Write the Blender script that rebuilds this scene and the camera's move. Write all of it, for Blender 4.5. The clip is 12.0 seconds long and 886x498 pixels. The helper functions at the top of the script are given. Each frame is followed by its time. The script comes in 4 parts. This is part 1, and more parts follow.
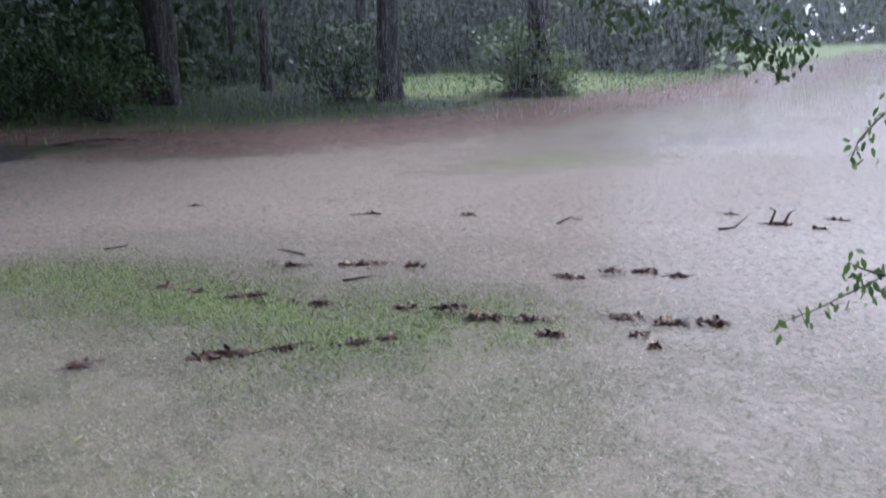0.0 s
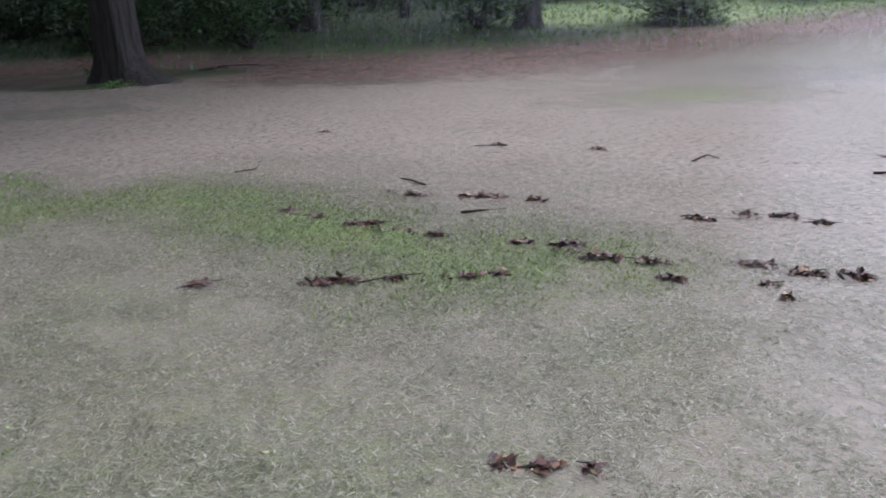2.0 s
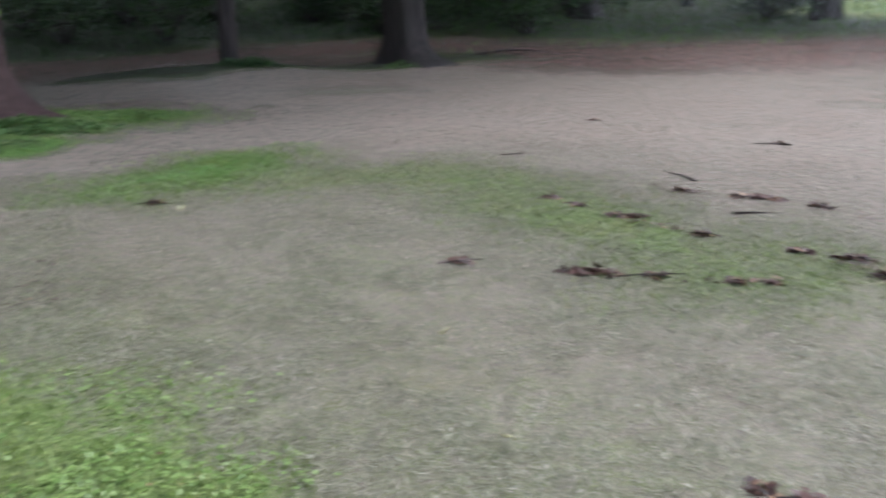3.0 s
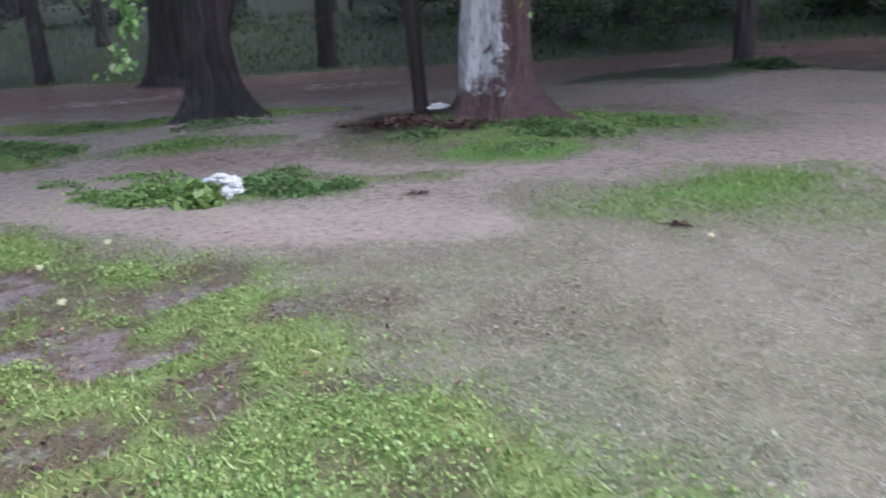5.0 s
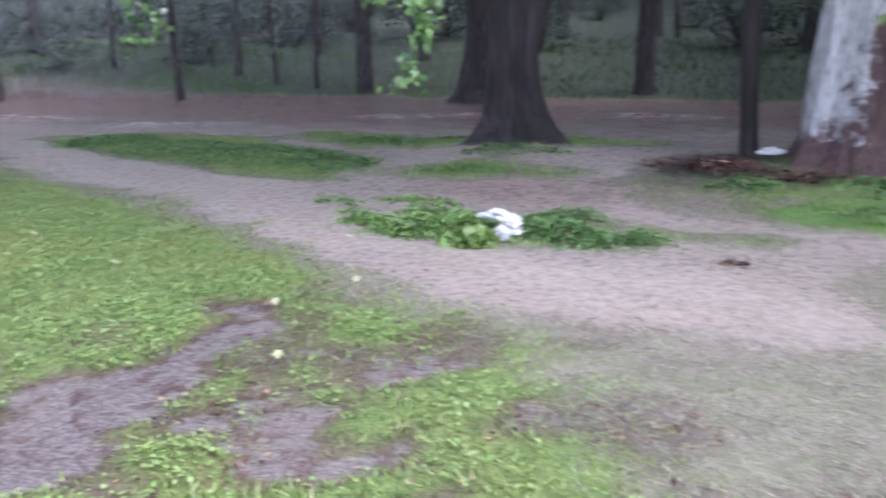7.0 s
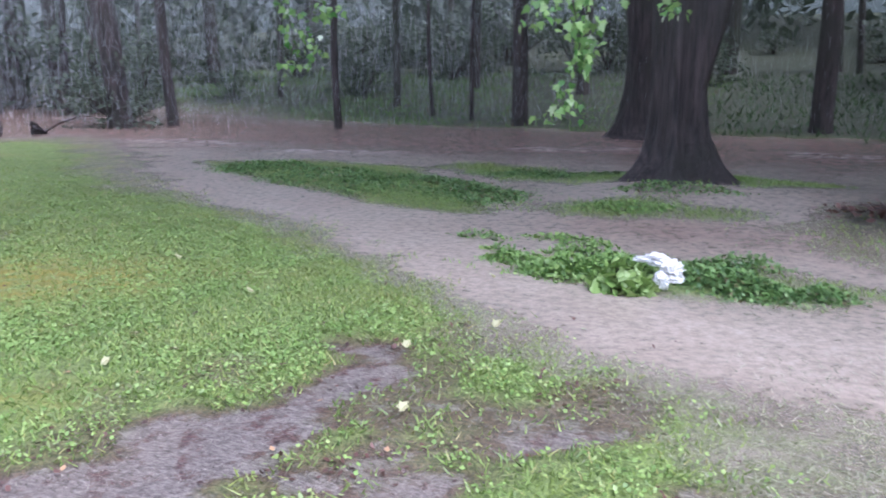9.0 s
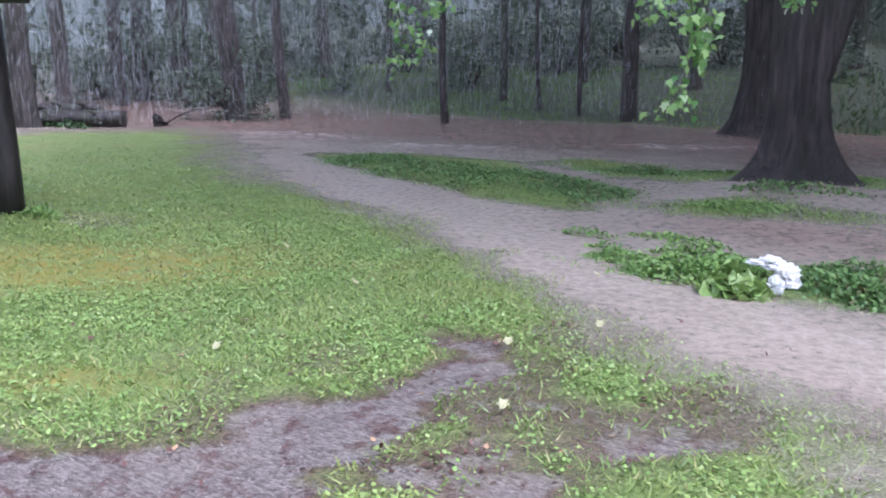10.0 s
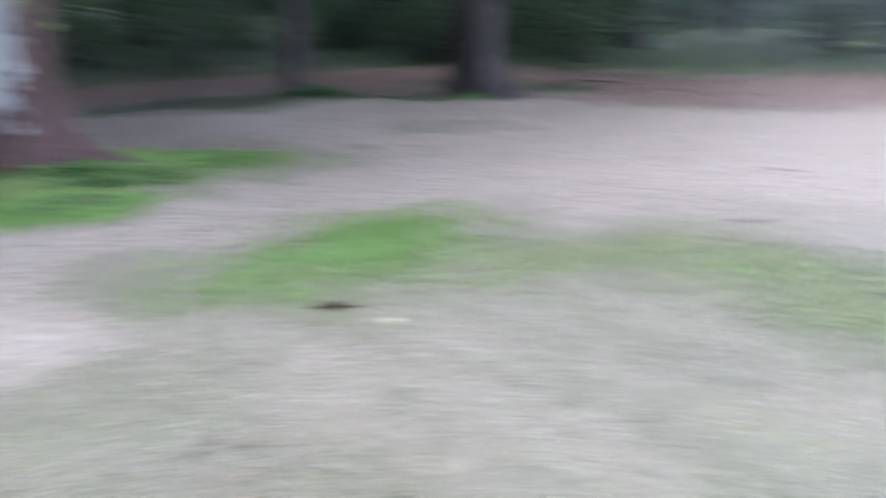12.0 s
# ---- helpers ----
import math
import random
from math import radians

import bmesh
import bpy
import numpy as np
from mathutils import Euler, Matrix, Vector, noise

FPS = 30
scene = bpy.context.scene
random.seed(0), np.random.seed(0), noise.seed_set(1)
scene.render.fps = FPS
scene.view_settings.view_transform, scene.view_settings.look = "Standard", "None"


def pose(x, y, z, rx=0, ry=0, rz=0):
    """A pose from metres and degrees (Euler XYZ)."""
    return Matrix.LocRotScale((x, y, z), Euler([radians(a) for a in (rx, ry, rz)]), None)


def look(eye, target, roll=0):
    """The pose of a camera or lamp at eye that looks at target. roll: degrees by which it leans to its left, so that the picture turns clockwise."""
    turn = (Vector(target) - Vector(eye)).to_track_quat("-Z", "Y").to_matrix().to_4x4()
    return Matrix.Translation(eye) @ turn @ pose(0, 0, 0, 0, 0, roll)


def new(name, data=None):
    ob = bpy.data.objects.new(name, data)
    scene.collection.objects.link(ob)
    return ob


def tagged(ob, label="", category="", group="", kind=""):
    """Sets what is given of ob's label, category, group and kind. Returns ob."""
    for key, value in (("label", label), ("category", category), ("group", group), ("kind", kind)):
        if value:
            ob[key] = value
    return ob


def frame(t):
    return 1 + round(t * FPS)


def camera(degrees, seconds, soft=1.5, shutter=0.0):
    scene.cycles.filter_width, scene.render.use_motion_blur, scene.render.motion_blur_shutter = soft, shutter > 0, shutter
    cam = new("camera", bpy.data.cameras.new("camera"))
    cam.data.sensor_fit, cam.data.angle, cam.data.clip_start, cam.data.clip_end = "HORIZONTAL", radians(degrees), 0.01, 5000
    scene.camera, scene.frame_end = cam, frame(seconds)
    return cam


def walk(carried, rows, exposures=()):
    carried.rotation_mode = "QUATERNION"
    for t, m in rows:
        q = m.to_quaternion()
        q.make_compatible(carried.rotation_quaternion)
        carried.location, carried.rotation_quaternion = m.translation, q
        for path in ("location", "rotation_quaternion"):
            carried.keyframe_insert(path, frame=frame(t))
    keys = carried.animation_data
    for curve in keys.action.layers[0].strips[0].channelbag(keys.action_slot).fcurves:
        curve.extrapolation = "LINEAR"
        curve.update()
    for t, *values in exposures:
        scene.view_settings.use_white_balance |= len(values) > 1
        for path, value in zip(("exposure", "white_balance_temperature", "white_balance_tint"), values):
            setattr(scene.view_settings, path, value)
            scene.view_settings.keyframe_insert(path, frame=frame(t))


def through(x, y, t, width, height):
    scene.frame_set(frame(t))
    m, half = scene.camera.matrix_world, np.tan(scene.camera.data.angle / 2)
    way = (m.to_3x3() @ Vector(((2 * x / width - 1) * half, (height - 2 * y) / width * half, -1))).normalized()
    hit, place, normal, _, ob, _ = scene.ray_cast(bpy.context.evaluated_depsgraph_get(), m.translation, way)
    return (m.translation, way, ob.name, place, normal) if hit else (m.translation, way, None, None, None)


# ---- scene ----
cam = camera(55.42, 12.0, soft=1.7, shutter=0.65)
# seconds, eye, tilt up, lean, turn to the left
PATH = [
    (0.0, -0.197, -1.376, 1.685, -12.15, -0.50, -65.10),
    (0.5, -0.127, -1.349, 1.669, -14.85, -0.39, -65.20),
    (1.0, -0.069, -1.334, 1.652, -15.70, 0.00, -63.55),
    (1.5, -0.030, -1.356, 1.655, -16.12, -0.40, -59.23),
    (2.0, -0.002, -1.393, 1.653, -16.68, -0.39, -55.77),
    (2.5, 0.002, -1.384, 1.650, -17.09, 0.02, -50.94),
    (3.0, 0.032, -1.317, 1.629, -17.38, -0.08, -37.88),
    (3.5, -0.096, -1.160, 1.625, -17.28, 0.11, -30.13),
    (3.7, -0.085, -1.017, 1.606, -16.78, -1.01, -24.35),
    (5.3, -0.038, -0.149, 1.619, -16.78, -2.15, -2.80),
    (5.5, -0.000, 0.000, 1.600, -16.64, -1.84, 0.00),
    (6.0, -0.004, 0.333, 1.594, -15.01, -0.62, 4.69),
    (6.5, 0.016, 0.691, 1.557, -13.97, -0.74, 7.12),
    (7.0, -0.052, 0.930, 1.531, -14.76, -0.32, 14.29),
    (7.5, -0.158, 1.079, 1.516, -14.37, -0.73, 19.56),
    (7.7, -0.152, 1.131, 1.512, -14.14, -0.88, 20.12),
    (9.3, -0.183, 1.375, 1.466, -12.38, 0.53, 26.22),
    (9.5, -0.188, 1.374, 1.470, -12.63, 0.67, 27.55),
    (10.0, -0.197, 1.382, 1.470, -12.87, 0.07, 31.73),
    (10.5, -0.195, 1.350, 1.476, -12.65, 0.23, 32.35),
    (11.0, -0.193, 1.351, 1.480, -12.07, 0.19, 30.09),
    (11.2, -0.197, 1.409, 1.465, -12.03, 0.08, 26.05),
    (11.5, -0.181, 1.440, 1.476, -12.74, -0.24, 6.79),
    (11.6, -0.196, 1.503, 1.471, -13.03, -0.18, -2.27),
    (11.7, -0.120, 1.498, 1.505, -13.73, -0.55, -11.08),
    (11.8, -0.078, 1.460, 1.493, -14.20, -0.72, -20.07),
    (11.9, -0.078, 1.497, 1.471, -14.80, -0.41, -29.83),
    (12.0, -0.035, 1.517, 1.488, -15.56, 0.80, -39.46),
]
walk(cam, [(t, Matrix.Translation((x, y, z)) @ pose(0, 0, 0, 0, 0, turn) @ pose(0, 0, 0, 90 + tilt, 0, 0)
            @ pose(0, 0, 0, 0, 0, lean)) for t, x, y, z, tilt, lean, turn in PATH],
     [(0.0, 1.03, 5480, 18), (2.3, 1.03, 5700, 15), (3.0, 1.25, 5750, 13), (3.7, 1.45, 5700, 15), (5.5, 1.68, 5500, 23), (7.0, 2.04, 5450, 24),
      (9.5, 2.02, 5450, 22), (10.5, 2.0, 5450, 23), (11.2, 2.02, 5450, 22), (12.0, 2.16, 5350, 17)])

# ---- world and light: heavy overcast, rain ----
world = bpy.data.worlds.new("overcast_sky")
scene.world = world
world.use_nodes = True
wn, wl = world.node_tree.nodes, world.node_tree.links
sky = wn.new("ShaderNodeTexSky")
sky.sky_type, sky.sun_disc = "NISHITA", False
sky.sun_elevation, sky.sun_rotation = radians(62), radians(100)
grey = wn.new("ShaderNodeHueSaturation")
grey.inputs["Saturation"].default_value = 0.3
wl.new(sky.outputs["Color"], grey.inputs["Color"])
wl.new(grey.outputs["Color"], wn["Background"].inputs["Color"])
wn["Background"].inputs["Strength"].default_value = 0.15
sun = new("sun", bpy.data.lights.new("sun", "SUN"))
sun.data.energy, sun.data.angle, sun.data.color = 1.4, radians(35), (1.0, 0.97, 0.93)
sun.matrix_world = look((30, -6, 57), (0, 0, 0))


# ---- materials ----
class Nodes:
    """Small helper to write node trees."""

    def __init__(self, name):
        self.mat = bpy.data.materials.new(name)
        self.mat.use_nodes = True
        self.n, self.l = self.mat.node_tree.nodes, self.mat.node_tree.links
        self.bsdf = self.n["Principled BSDF"]
        self.pos = self.n.new("ShaderNodeNewGeometry").outputs["Position"]

    def put(self, socket, value):
        if isinstance(value, bpy.types.NodeSocket):
            self.l.new(value, socket)
        elif isinstance(value, tuple) and len(value) == 3 and socket.type == "RGBA":
            socket.default_value = (*value, 1)
        else:
            socket.default_value = value

    def scaled(self, v, s):
        m = self.n.new("ShaderNodeVectorMath")
        m.operation = "MULTIPLY"
        self.put(m.inputs[0], v)
        m.inputs[1].default_value = s
        return m.outputs[0]

    def noise(self, scale, detail=4.0, rough=0.55, vec=None):
        t = self.n.new("ShaderNodeTexNoise")
        self.put(t.inputs["Vector"], vec or self.pos)
        t.inputs["Scale"].default_value, t.inputs["Detail"].default_value = scale, detail
        t.inputs["Roughness"].default_value = rough
        return t.outputs["Fac"]

    def ramp(self, fac, lo, hi, a=0.0, b=1.0):
        t = self.n.new("ShaderNodeMapRange")
        self.put(t.inputs["Value"], fac)
        for k, v in zip(("From Min", "From Max", "To Min", "To Max"), (lo, hi, a, b)):
            t.inputs[k].default_value = v
        return t.outputs["Result"]

    def mix(self, fac, a, b):
        t = self.n.new("ShaderNodeMix")
        t.data_type = "RGBA"
        self.put(t.inputs[0], fac)
        self.put(t.inputs[6], a)
        self.put(t.inputs[7], b)
        return t.outputs[2]

    def math(self, op, a, b=0.0):
        t = self.n.new("ShaderNodeMath")
        t.operation = op
        self.put(t.inputs[0], a)
        self.put(t.inputs[1], b)
        return t.outputs[0]

    def attr(self, name):
        t = self.n.new("ShaderNodeAttribute")
        t.attribute_name = name
        return t.outputs["Fac"]

    def random(self, island=True):
        if island:
            return self.n.new("ShaderNodeNewGeometry").outputs["Random Per Island"]
        return self.n.new("ShaderNodeObjectInfo").outputs["Random"]

    def bump(self, height, strength, distance):
        t = self.n.new("ShaderNodeBump")
        self.put(t.inputs["Height"], height)
        t.inputs["Strength"].default_value, t.inputs["Distance"].default_value = strength, distance
        self.put(self.bsdf.inputs["Normal"], t.outputs["Normal"])

    def set(self, **kw):
        for k, v in kw.items():
            self.put(self.bsdf.inputs[k.replace("_", " ")], v)
        return self.mat


def two_scale(name, a, b, fine, c, coarse, rough=0.7, bump=0.4, distance=0.01, stretch=(1, 1, 1)):
    """Colour a to b by fine grain, towards c by coarse stains, with relief."""
    m = Nodes(name)
    v = m.scaled(m.pos, stretch)
    grain = m.noise(fine, 5, 0.65, v)
    col = m.mix(m.ramp(grain, 0.35, 0.65), a, b)
    col = m.mix(m.ramp(m.noise(coarse, 3, 0.5, m.pos), 0.45, 0.7), col, c)
    m.bump(grain, bump, distance)
    return m.set(Base_Color=col, Roughness=m.ramp(grain, 0.3, 0.7, rough - 0.1, rough + 0.1))


def leaf_mat(name, dark, light, third, rough=0.42, through=0.25, patch=None):
    m = Nodes(name)
    r = m.random()
    col = m.mix(m.ramp(r, 0.0, 0.85), dark, light)
    col = m.mix(m.ramp(r, 0.9, 0.97), col, third)
    if patch:
        col = m.mix(m.ramp(m.noise(1.7, 4, 0.65), 0.45, 0.68, 0.0, 0.75), col, patch)
        col = m.mix(m.ramp(m.noise(0.8, 3, 0.6, m.scaled(m.pos, (1, 1.3, 0))), 0.52, 0.7, 0.0, 0.35), col, (0.30, 0.27, 0.07))
    m.set(Base_Color=col, Roughness=rough)
    if through:
        t = m.n.new("ShaderNodeBsdfTranslucent")
        m.put(t.inputs["Color"], col)
        x = m.n.new("ShaderNodeMixShader")
        x.inputs[0].default_value = through
        m.l.new(m.bsdf.outputs[0], x.inputs[1])
        m.l.new(t.outputs[0], x.inputs[2])
        m.l.new(x.outputs[0], m.n["Material Output"].inputs["Surface"])
    return m.mat


def ground_mat():
    m = Nodes("wet_turf_and_silt")
    fine, mid, wide = m.noise(48, 4, 0.7), m.noise(9, 4, 0.6), m.noise(1.1, 4, 0.6)
    soil = m.mix(m.ramp(fine, 0.35, 0.65), (0.13, 0.13, 0.075), (0.36, 0.35, 0.225))
    soil = m.mix(m.ramp(mid, 0.45, 0.7), soil, (0.22, 0.23, 0.15))
    turf = m.mix(m.ramp(fine, 0.35, 0.65), (0.10, 0.15, 0.04), (0.28, 0.36, 0.105))
    turf = m.mix(m.ramp(wide, 0.5, 0.72), turf, (0.25, 0.26, 0.085))
    turf = m.mix(m.attr("lush"), turf, (0.13, 0.30, 0.045))
    turf = m.mix(m.math("MULTIPLY", m.attr("moss"), m.ramp(mid, 0.3, 0.6)), turf, (0.30, 0.25, 0.045))
    strand = m.noise(30, 4, 0.75, m.scaled(m.pos, (1.0, 2.2, 1)))
    dirt = m.mix(m.ramp(strand, 0.36, 0.64), (0.085, 0.064, 0.058), (0.33, 0.285, 0.255))
    rim = m.math("ADD", m.ramp(m.attr("mud"), 0.6, 1.0, 0.26, 0.0), m.noise(7, 5, 0.75))
    dirt = m.mix(m.ramp(rim, 0.52, 0.62), dirt, m.mix(m.ramp(fine, 0.4, 0.6), (0.05, 0.022, 0.02), (0.15, 0.075, 0.065)))
    edge = m.math("ADD", m.attr("grass"), m.ramp(mid, 0.3, 0.7, -0.25, 0.25))
    col = m.mix(m.ramp(edge, 0.3, 0.7), soil, turf)
    col = m.mix(m.attr("mud"), col, dirt)
    # Woodland shade painted into floor and bank, over leaf-litter and soil tones.
    col = m.mix(m.attr("shade_and_soil"), col, m.mix(m.ramp(mid, 0.35, 0.65), (0.035, 0.062, 0.02), (0.065, 0.058, 0.036)))
    m.bump(m.math("ADD", fine, mid), 0.9, 0.04)
    return m.set(Base_Color=col, Roughness=m.ramp(mid, 0.3, 0.7, 0.45, 0.75))


def water_mat():
    m = Nodes("muddy_flood_water")
    fleck = m.noise(42, 5, 0.8)
    wide = m.noise(0.9, 4, 0.6)
    tan = m.mix(m.ramp(fleck, 0.38, 0.64), (0.36, 0.298, 0.245), (0.50, 0.423, 0.355))
    tan = m.mix(m.ramp(wide, 0.4, 0.7, 0.0, 0.6), tan, (0.41, 0.325, 0.265))
    red = m.mix(m.ramp(m.noise(6, 4, 0.6), 0.35, 0.65), (0.22, 0.14, 0.115), (0.35, 0.245, 0.205))
    col = m.mix(m.attr("red"), tan, red)
    foam = m.math("MULTIPLY", m.attr("foam"), m.ramp(m.noise(4, 5, 0.75), 0.46, 0.6))
    col = m.mix(foam, col, (0.70, 0.63, 0.58))
    m.bump(m.math("ADD", m.math("MULTIPLY", m.noise(22, 3, 0.6), 0.6), m.noise(3.5, 4, 0.6)), 0.15, 0.03)
    alpha = m.math("MULTIPLY", m.attr("depth"), m.ramp(m.noise(14, 4, 0.7), 0.25, 0.6, 0.55, 1.0))
    return m.set(Base_Color=col, Roughness=0.27, IOR=1.33, Alpha=alpha)


M_GROUND, M_WATER = ground_mat(), water_mat()
M_BARK = two_scale("dark_wet_bark", (0.008, 0.006, 0.006), (0.09, 0.07, 0.066), 6, (0.035, 0.032, 0.026), 1.2, 0.6, 1.0, 0.12, (2.6, 2.6, 0.28))
M_BARK_FAR = two_scale("grey_brown_bark", (0.03, 0.026, 0.022), (0.075, 0.066, 0.058), 7, (0.045, 0.055, 0.035), 0.9, 0.75, 0.8, 0.04, (2, 2, 0.3))
M_WOOD = two_scale("dark_weathered_timber", (0.012, 0.010, 0.010), (0.04, 0.032, 0.030), 14, (0.02, 0.018, 0.018), 2, 0.55, 0.5, 0.01, (3, 3, 0.3))
M_LOG = two_scale("wet_dark_log", (0.012, 0.010, 0.010), (0.045, 0.036, 0.032), 10, (0.04, 0.045, 0.03), 2, 0.6, 0.8, 0.03)
M_TWIG = two_scale("wet_twig", (0.02, 0.014, 0.012), (0.06, 0.04, 0.03), 30, (0.04, 0.03, 0.02), 5, 0.5, 0.5, 0.004)
M_VINE = two_scale("pale_brown_vine", (0.09, 0.055, 0.04), (0.19, 0.125, 0.085), 25, (0.10, 0.07, 0.05), 4, 0.6, 0.5, 0.006)
M_GRASS = leaf_mat("grass_blades", (0.10, 0.165, 0.04), (0.33, 0.43, 0.12), (0.46, 0.40, 0.18), patch=(0.18, 0.28, 0.07))
M_CLOVER = leaf_mat("clover_leaves", (0.12, 0.215, 0.045), (0.34, 0.47, 0.145), (0.40, 0.48, 0.20), patch=(0.21, 0.34, 0.09))
M_SEDGE = leaf_mat("drowned_grass", (0.24, 0.25, 0.16), (0.40, 0.385, 0.29), (0.48, 0.45, 0.37))
M_MAT = leaf_mat("matted_grass", (0.10, 0.105, 0.06), (0.37, 0.37, 0.25), (0.47, 0.45, 0.34))
M_STEM = leaf_mat("muddy_stems", (0.06, 0.045, 0.042), (0.27, 0.235, 0.21), (0.42, 0.38, 0.33))
M_EDGE = leaf_mat("flooded_edge_grass", (0.15, 0.18, 0.085), (0.31, 0.34, 0.19), (0.40, 0.39, 0.28))
M_WEED = leaf_mat("weed_leaves", (0.10, 0.20, 0.05), (0.28, 0.43, 0.12), (0.30, 0.40, 0.12))
# Darker copy of the weed leaves: deep green, partly shade put in colour.
M_WEED_DARK = leaf_mat("shaded_weed_leaves", (0.07, 0.15, 0.045), (0.20, 0.33, 0.10), (0.20, 0.16, 0.08))
# Whitish third colour paints wet highlights onto a few leaves.
M_MAPLE = leaf_mat("maple_leaves", (0.07, 0.19, 0.045), (0.33, 0.50, 0.18), (0.66, 0.74, 0.55), 0.26, 0.3)
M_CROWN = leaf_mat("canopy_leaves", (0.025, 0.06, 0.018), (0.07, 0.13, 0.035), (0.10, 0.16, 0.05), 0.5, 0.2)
# Grey-green lightened so the leaf colour itself carries the rain haze.
M_FAR = leaf_mat("haze_paled_leaves", (0.06, 0.085, 0.055), (0.105, 0.135, 0.09), (0.12, 0.15, 0.10), 0.6, 0.2)
# Leaf albedo lowered to help carry the shade under the canopy.
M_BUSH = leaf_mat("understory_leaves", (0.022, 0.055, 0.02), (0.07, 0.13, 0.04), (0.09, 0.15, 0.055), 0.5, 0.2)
M_SPROUT = leaf_mat("sprout_leaves", (0.08, 0.13, 0.05), (0.20, 0.30, 0.11), (0.34, 0.38, 0.18), 0.45, 0.25)
M_DEAD = leaf_mat("dead_leaves", (0.035, 0.016, 0.012), (0.12, 0.055, 0.042), (0.42, 0.26, 0.14), 0.5, 0.0)
M_PALE = leaf_mat("fallen_pale_leaf", (0.34, 0.33, 0.15), (0.52, 0.50, 0.30), (0.60, 0.30, 0.12), 0.5, 0.1)
M_RAIN = Nodes("falling_rain").set(Base_Color=(0.74, 0.78, 0.82), Roughness=0.4)


def bag_mat():
    m = Nodes("white_plastic")
    n = m.noise(14, 3, 0.5)
    m.bump(n, 0.5, 0.02)
    return m.set(Base_Color=m.mix(m.ramp(m.noise(7, 3, 0.6), 0.55, 0.75), (0.78, 0.77, 0.75), (0.5, 0.47, 0.43)), Roughness=0.3)


def pale_bark_mat():
    """Pale flaking bark above and on one side, red-brown wet wood below."""
    m = Nodes("pale_flaking_bark")
    tc = m.n.new("ShaderNodeTexCoord")
    sep = m.n.new("ShaderNodeSeparateXYZ")
    m.l.new(tc.outputs["Object"], sep.inputs[0])
    v = m.scaled(m.pos, (2.2, 2.2, 0.45))
    plates = m.noise(15, 5, 0.7, v)
    white = m.mix(m.ramp(plates, 0.33, 0.52), (0.16, 0.14, 0.13), (0.62, 0.61, 0.60))
    brown = m.mix(m.ramp(plates, 0.35, 0.65), (0.045, 0.026, 0.024), (0.15, 0.085, 0.075))
    ragged = m.ramp(m.noise(4.5, 5, 0.7), 0.3, 0.7, -0.5, 0.5)
    side = m.math("ADD", m.math("MULTIPLY", sep.outputs[2], 0.5), m.math("ADD", m.math("MULTIPLY", sep.outputs[0], -2.6), m.math("ADD", ragged, -0.45)))
    up = m.math("ADD", m.math("MULTIPLY", sep.outputs[2], 2.2), m.math("ADD", ragged, -0.8))
    mask = m.ramp(m.math("MINIMUM", side, up), -0.15, 0.15)
    m.bump(plates, 0.9, 0.04)
    return m.set(Base_Color=m.mix(mask, brown, white), Roughness=0.6)


M_BAG, M_PALE_BARK = bag_mat(), pale_bark_mat()


# ---- mesh helpers ----
def link(name, verts, faces, material, parent=None, label="", smooth=False):
    me = bpy.data.meshes.new(name)
    me.from_pydata(verts, [], faces)
    me.materials.append(material)
    if smooth:
        me.polygons.foreach_set("use_smooth", [True] * len(me.polygons))
    me.update()
    ob = new(name, me)
    if parent:
        ob.parent = parent
    if label:
        ob["label"] = label
    return ob


def polys(name, verts, size, material, parent=None, label=""):
    """One mesh of separate small polygons, each of `size` corners, from an array of corners."""
    verts = np.asarray(verts, np.float32).reshape(-1, 3)
    n = len(verts)
    me = bpy.data.meshes.new(name)
    me.vertices.add(n)
    me.vertices.foreach_set("co", verts.ravel())
    me.loops.add(n)
    me.loops.foreach_set("vertex_index", np.arange(n, dtype=np.int32))
    me.polygons.add(n // size)
    me.polygons.foreach_set("loop_start", np.arange(0, n, size, dtype=np.int32))
    me.materials.append(material)
    me.update(calc_edges=True)
    ob = new(name, me)
    if parent:
        ob.parent = parent
    if label:
        ob["label"] = label
    return ob


def thing(name, at, label, category, group="", kind=""):
    ob = new(name)
    ob.location = at
    return tagged(ob, label, category, group, kind)


def tube(path, radii, sides=8, flute=0.0, seed=0, cap=True):
    """Vertices and faces of a tapered, slightly uneven tube along a path."""
    verts, faces = [], []
    path = [Vector(p) for p in path]
    for i, (p, r) in enumerate(zip(path, radii)):
        ahead = (path[min(i + 1, len(path) - 1)] - path[max(i - 1, 0)]).normalized()
        u = ahead.orthogonal().normalized() if abs(ahead.z) < 0.9 else Vector((1, 0, 0))
        u = (u - ahead * u.dot(ahead)).normalized()
        w = ahead.cross(u)
        for k in range(sides):
            a = 2 * math.pi * k / sides
            rr = r * (1 + flute * noise.noise((math.cos(a) * 1.7 + seed, math.sin(a) * 1.7, p.z * 0.35 + i * 0.02)))
            verts.append(p + (u * math.cos(a) + w * math.sin(a)) * rr)
    for i in range(len(path) - 1):
        for k in range(sides):
            a, b = i * sides + k, i * sides + (k + 1) % sides
            faces.append((a, b, b + sides, a + sides))
    if cap:
        faces.append(tuple(range(sides))[::-1])
        faces.append(tuple(range(len(verts) - sides, len(verts))))
    return verts, faces


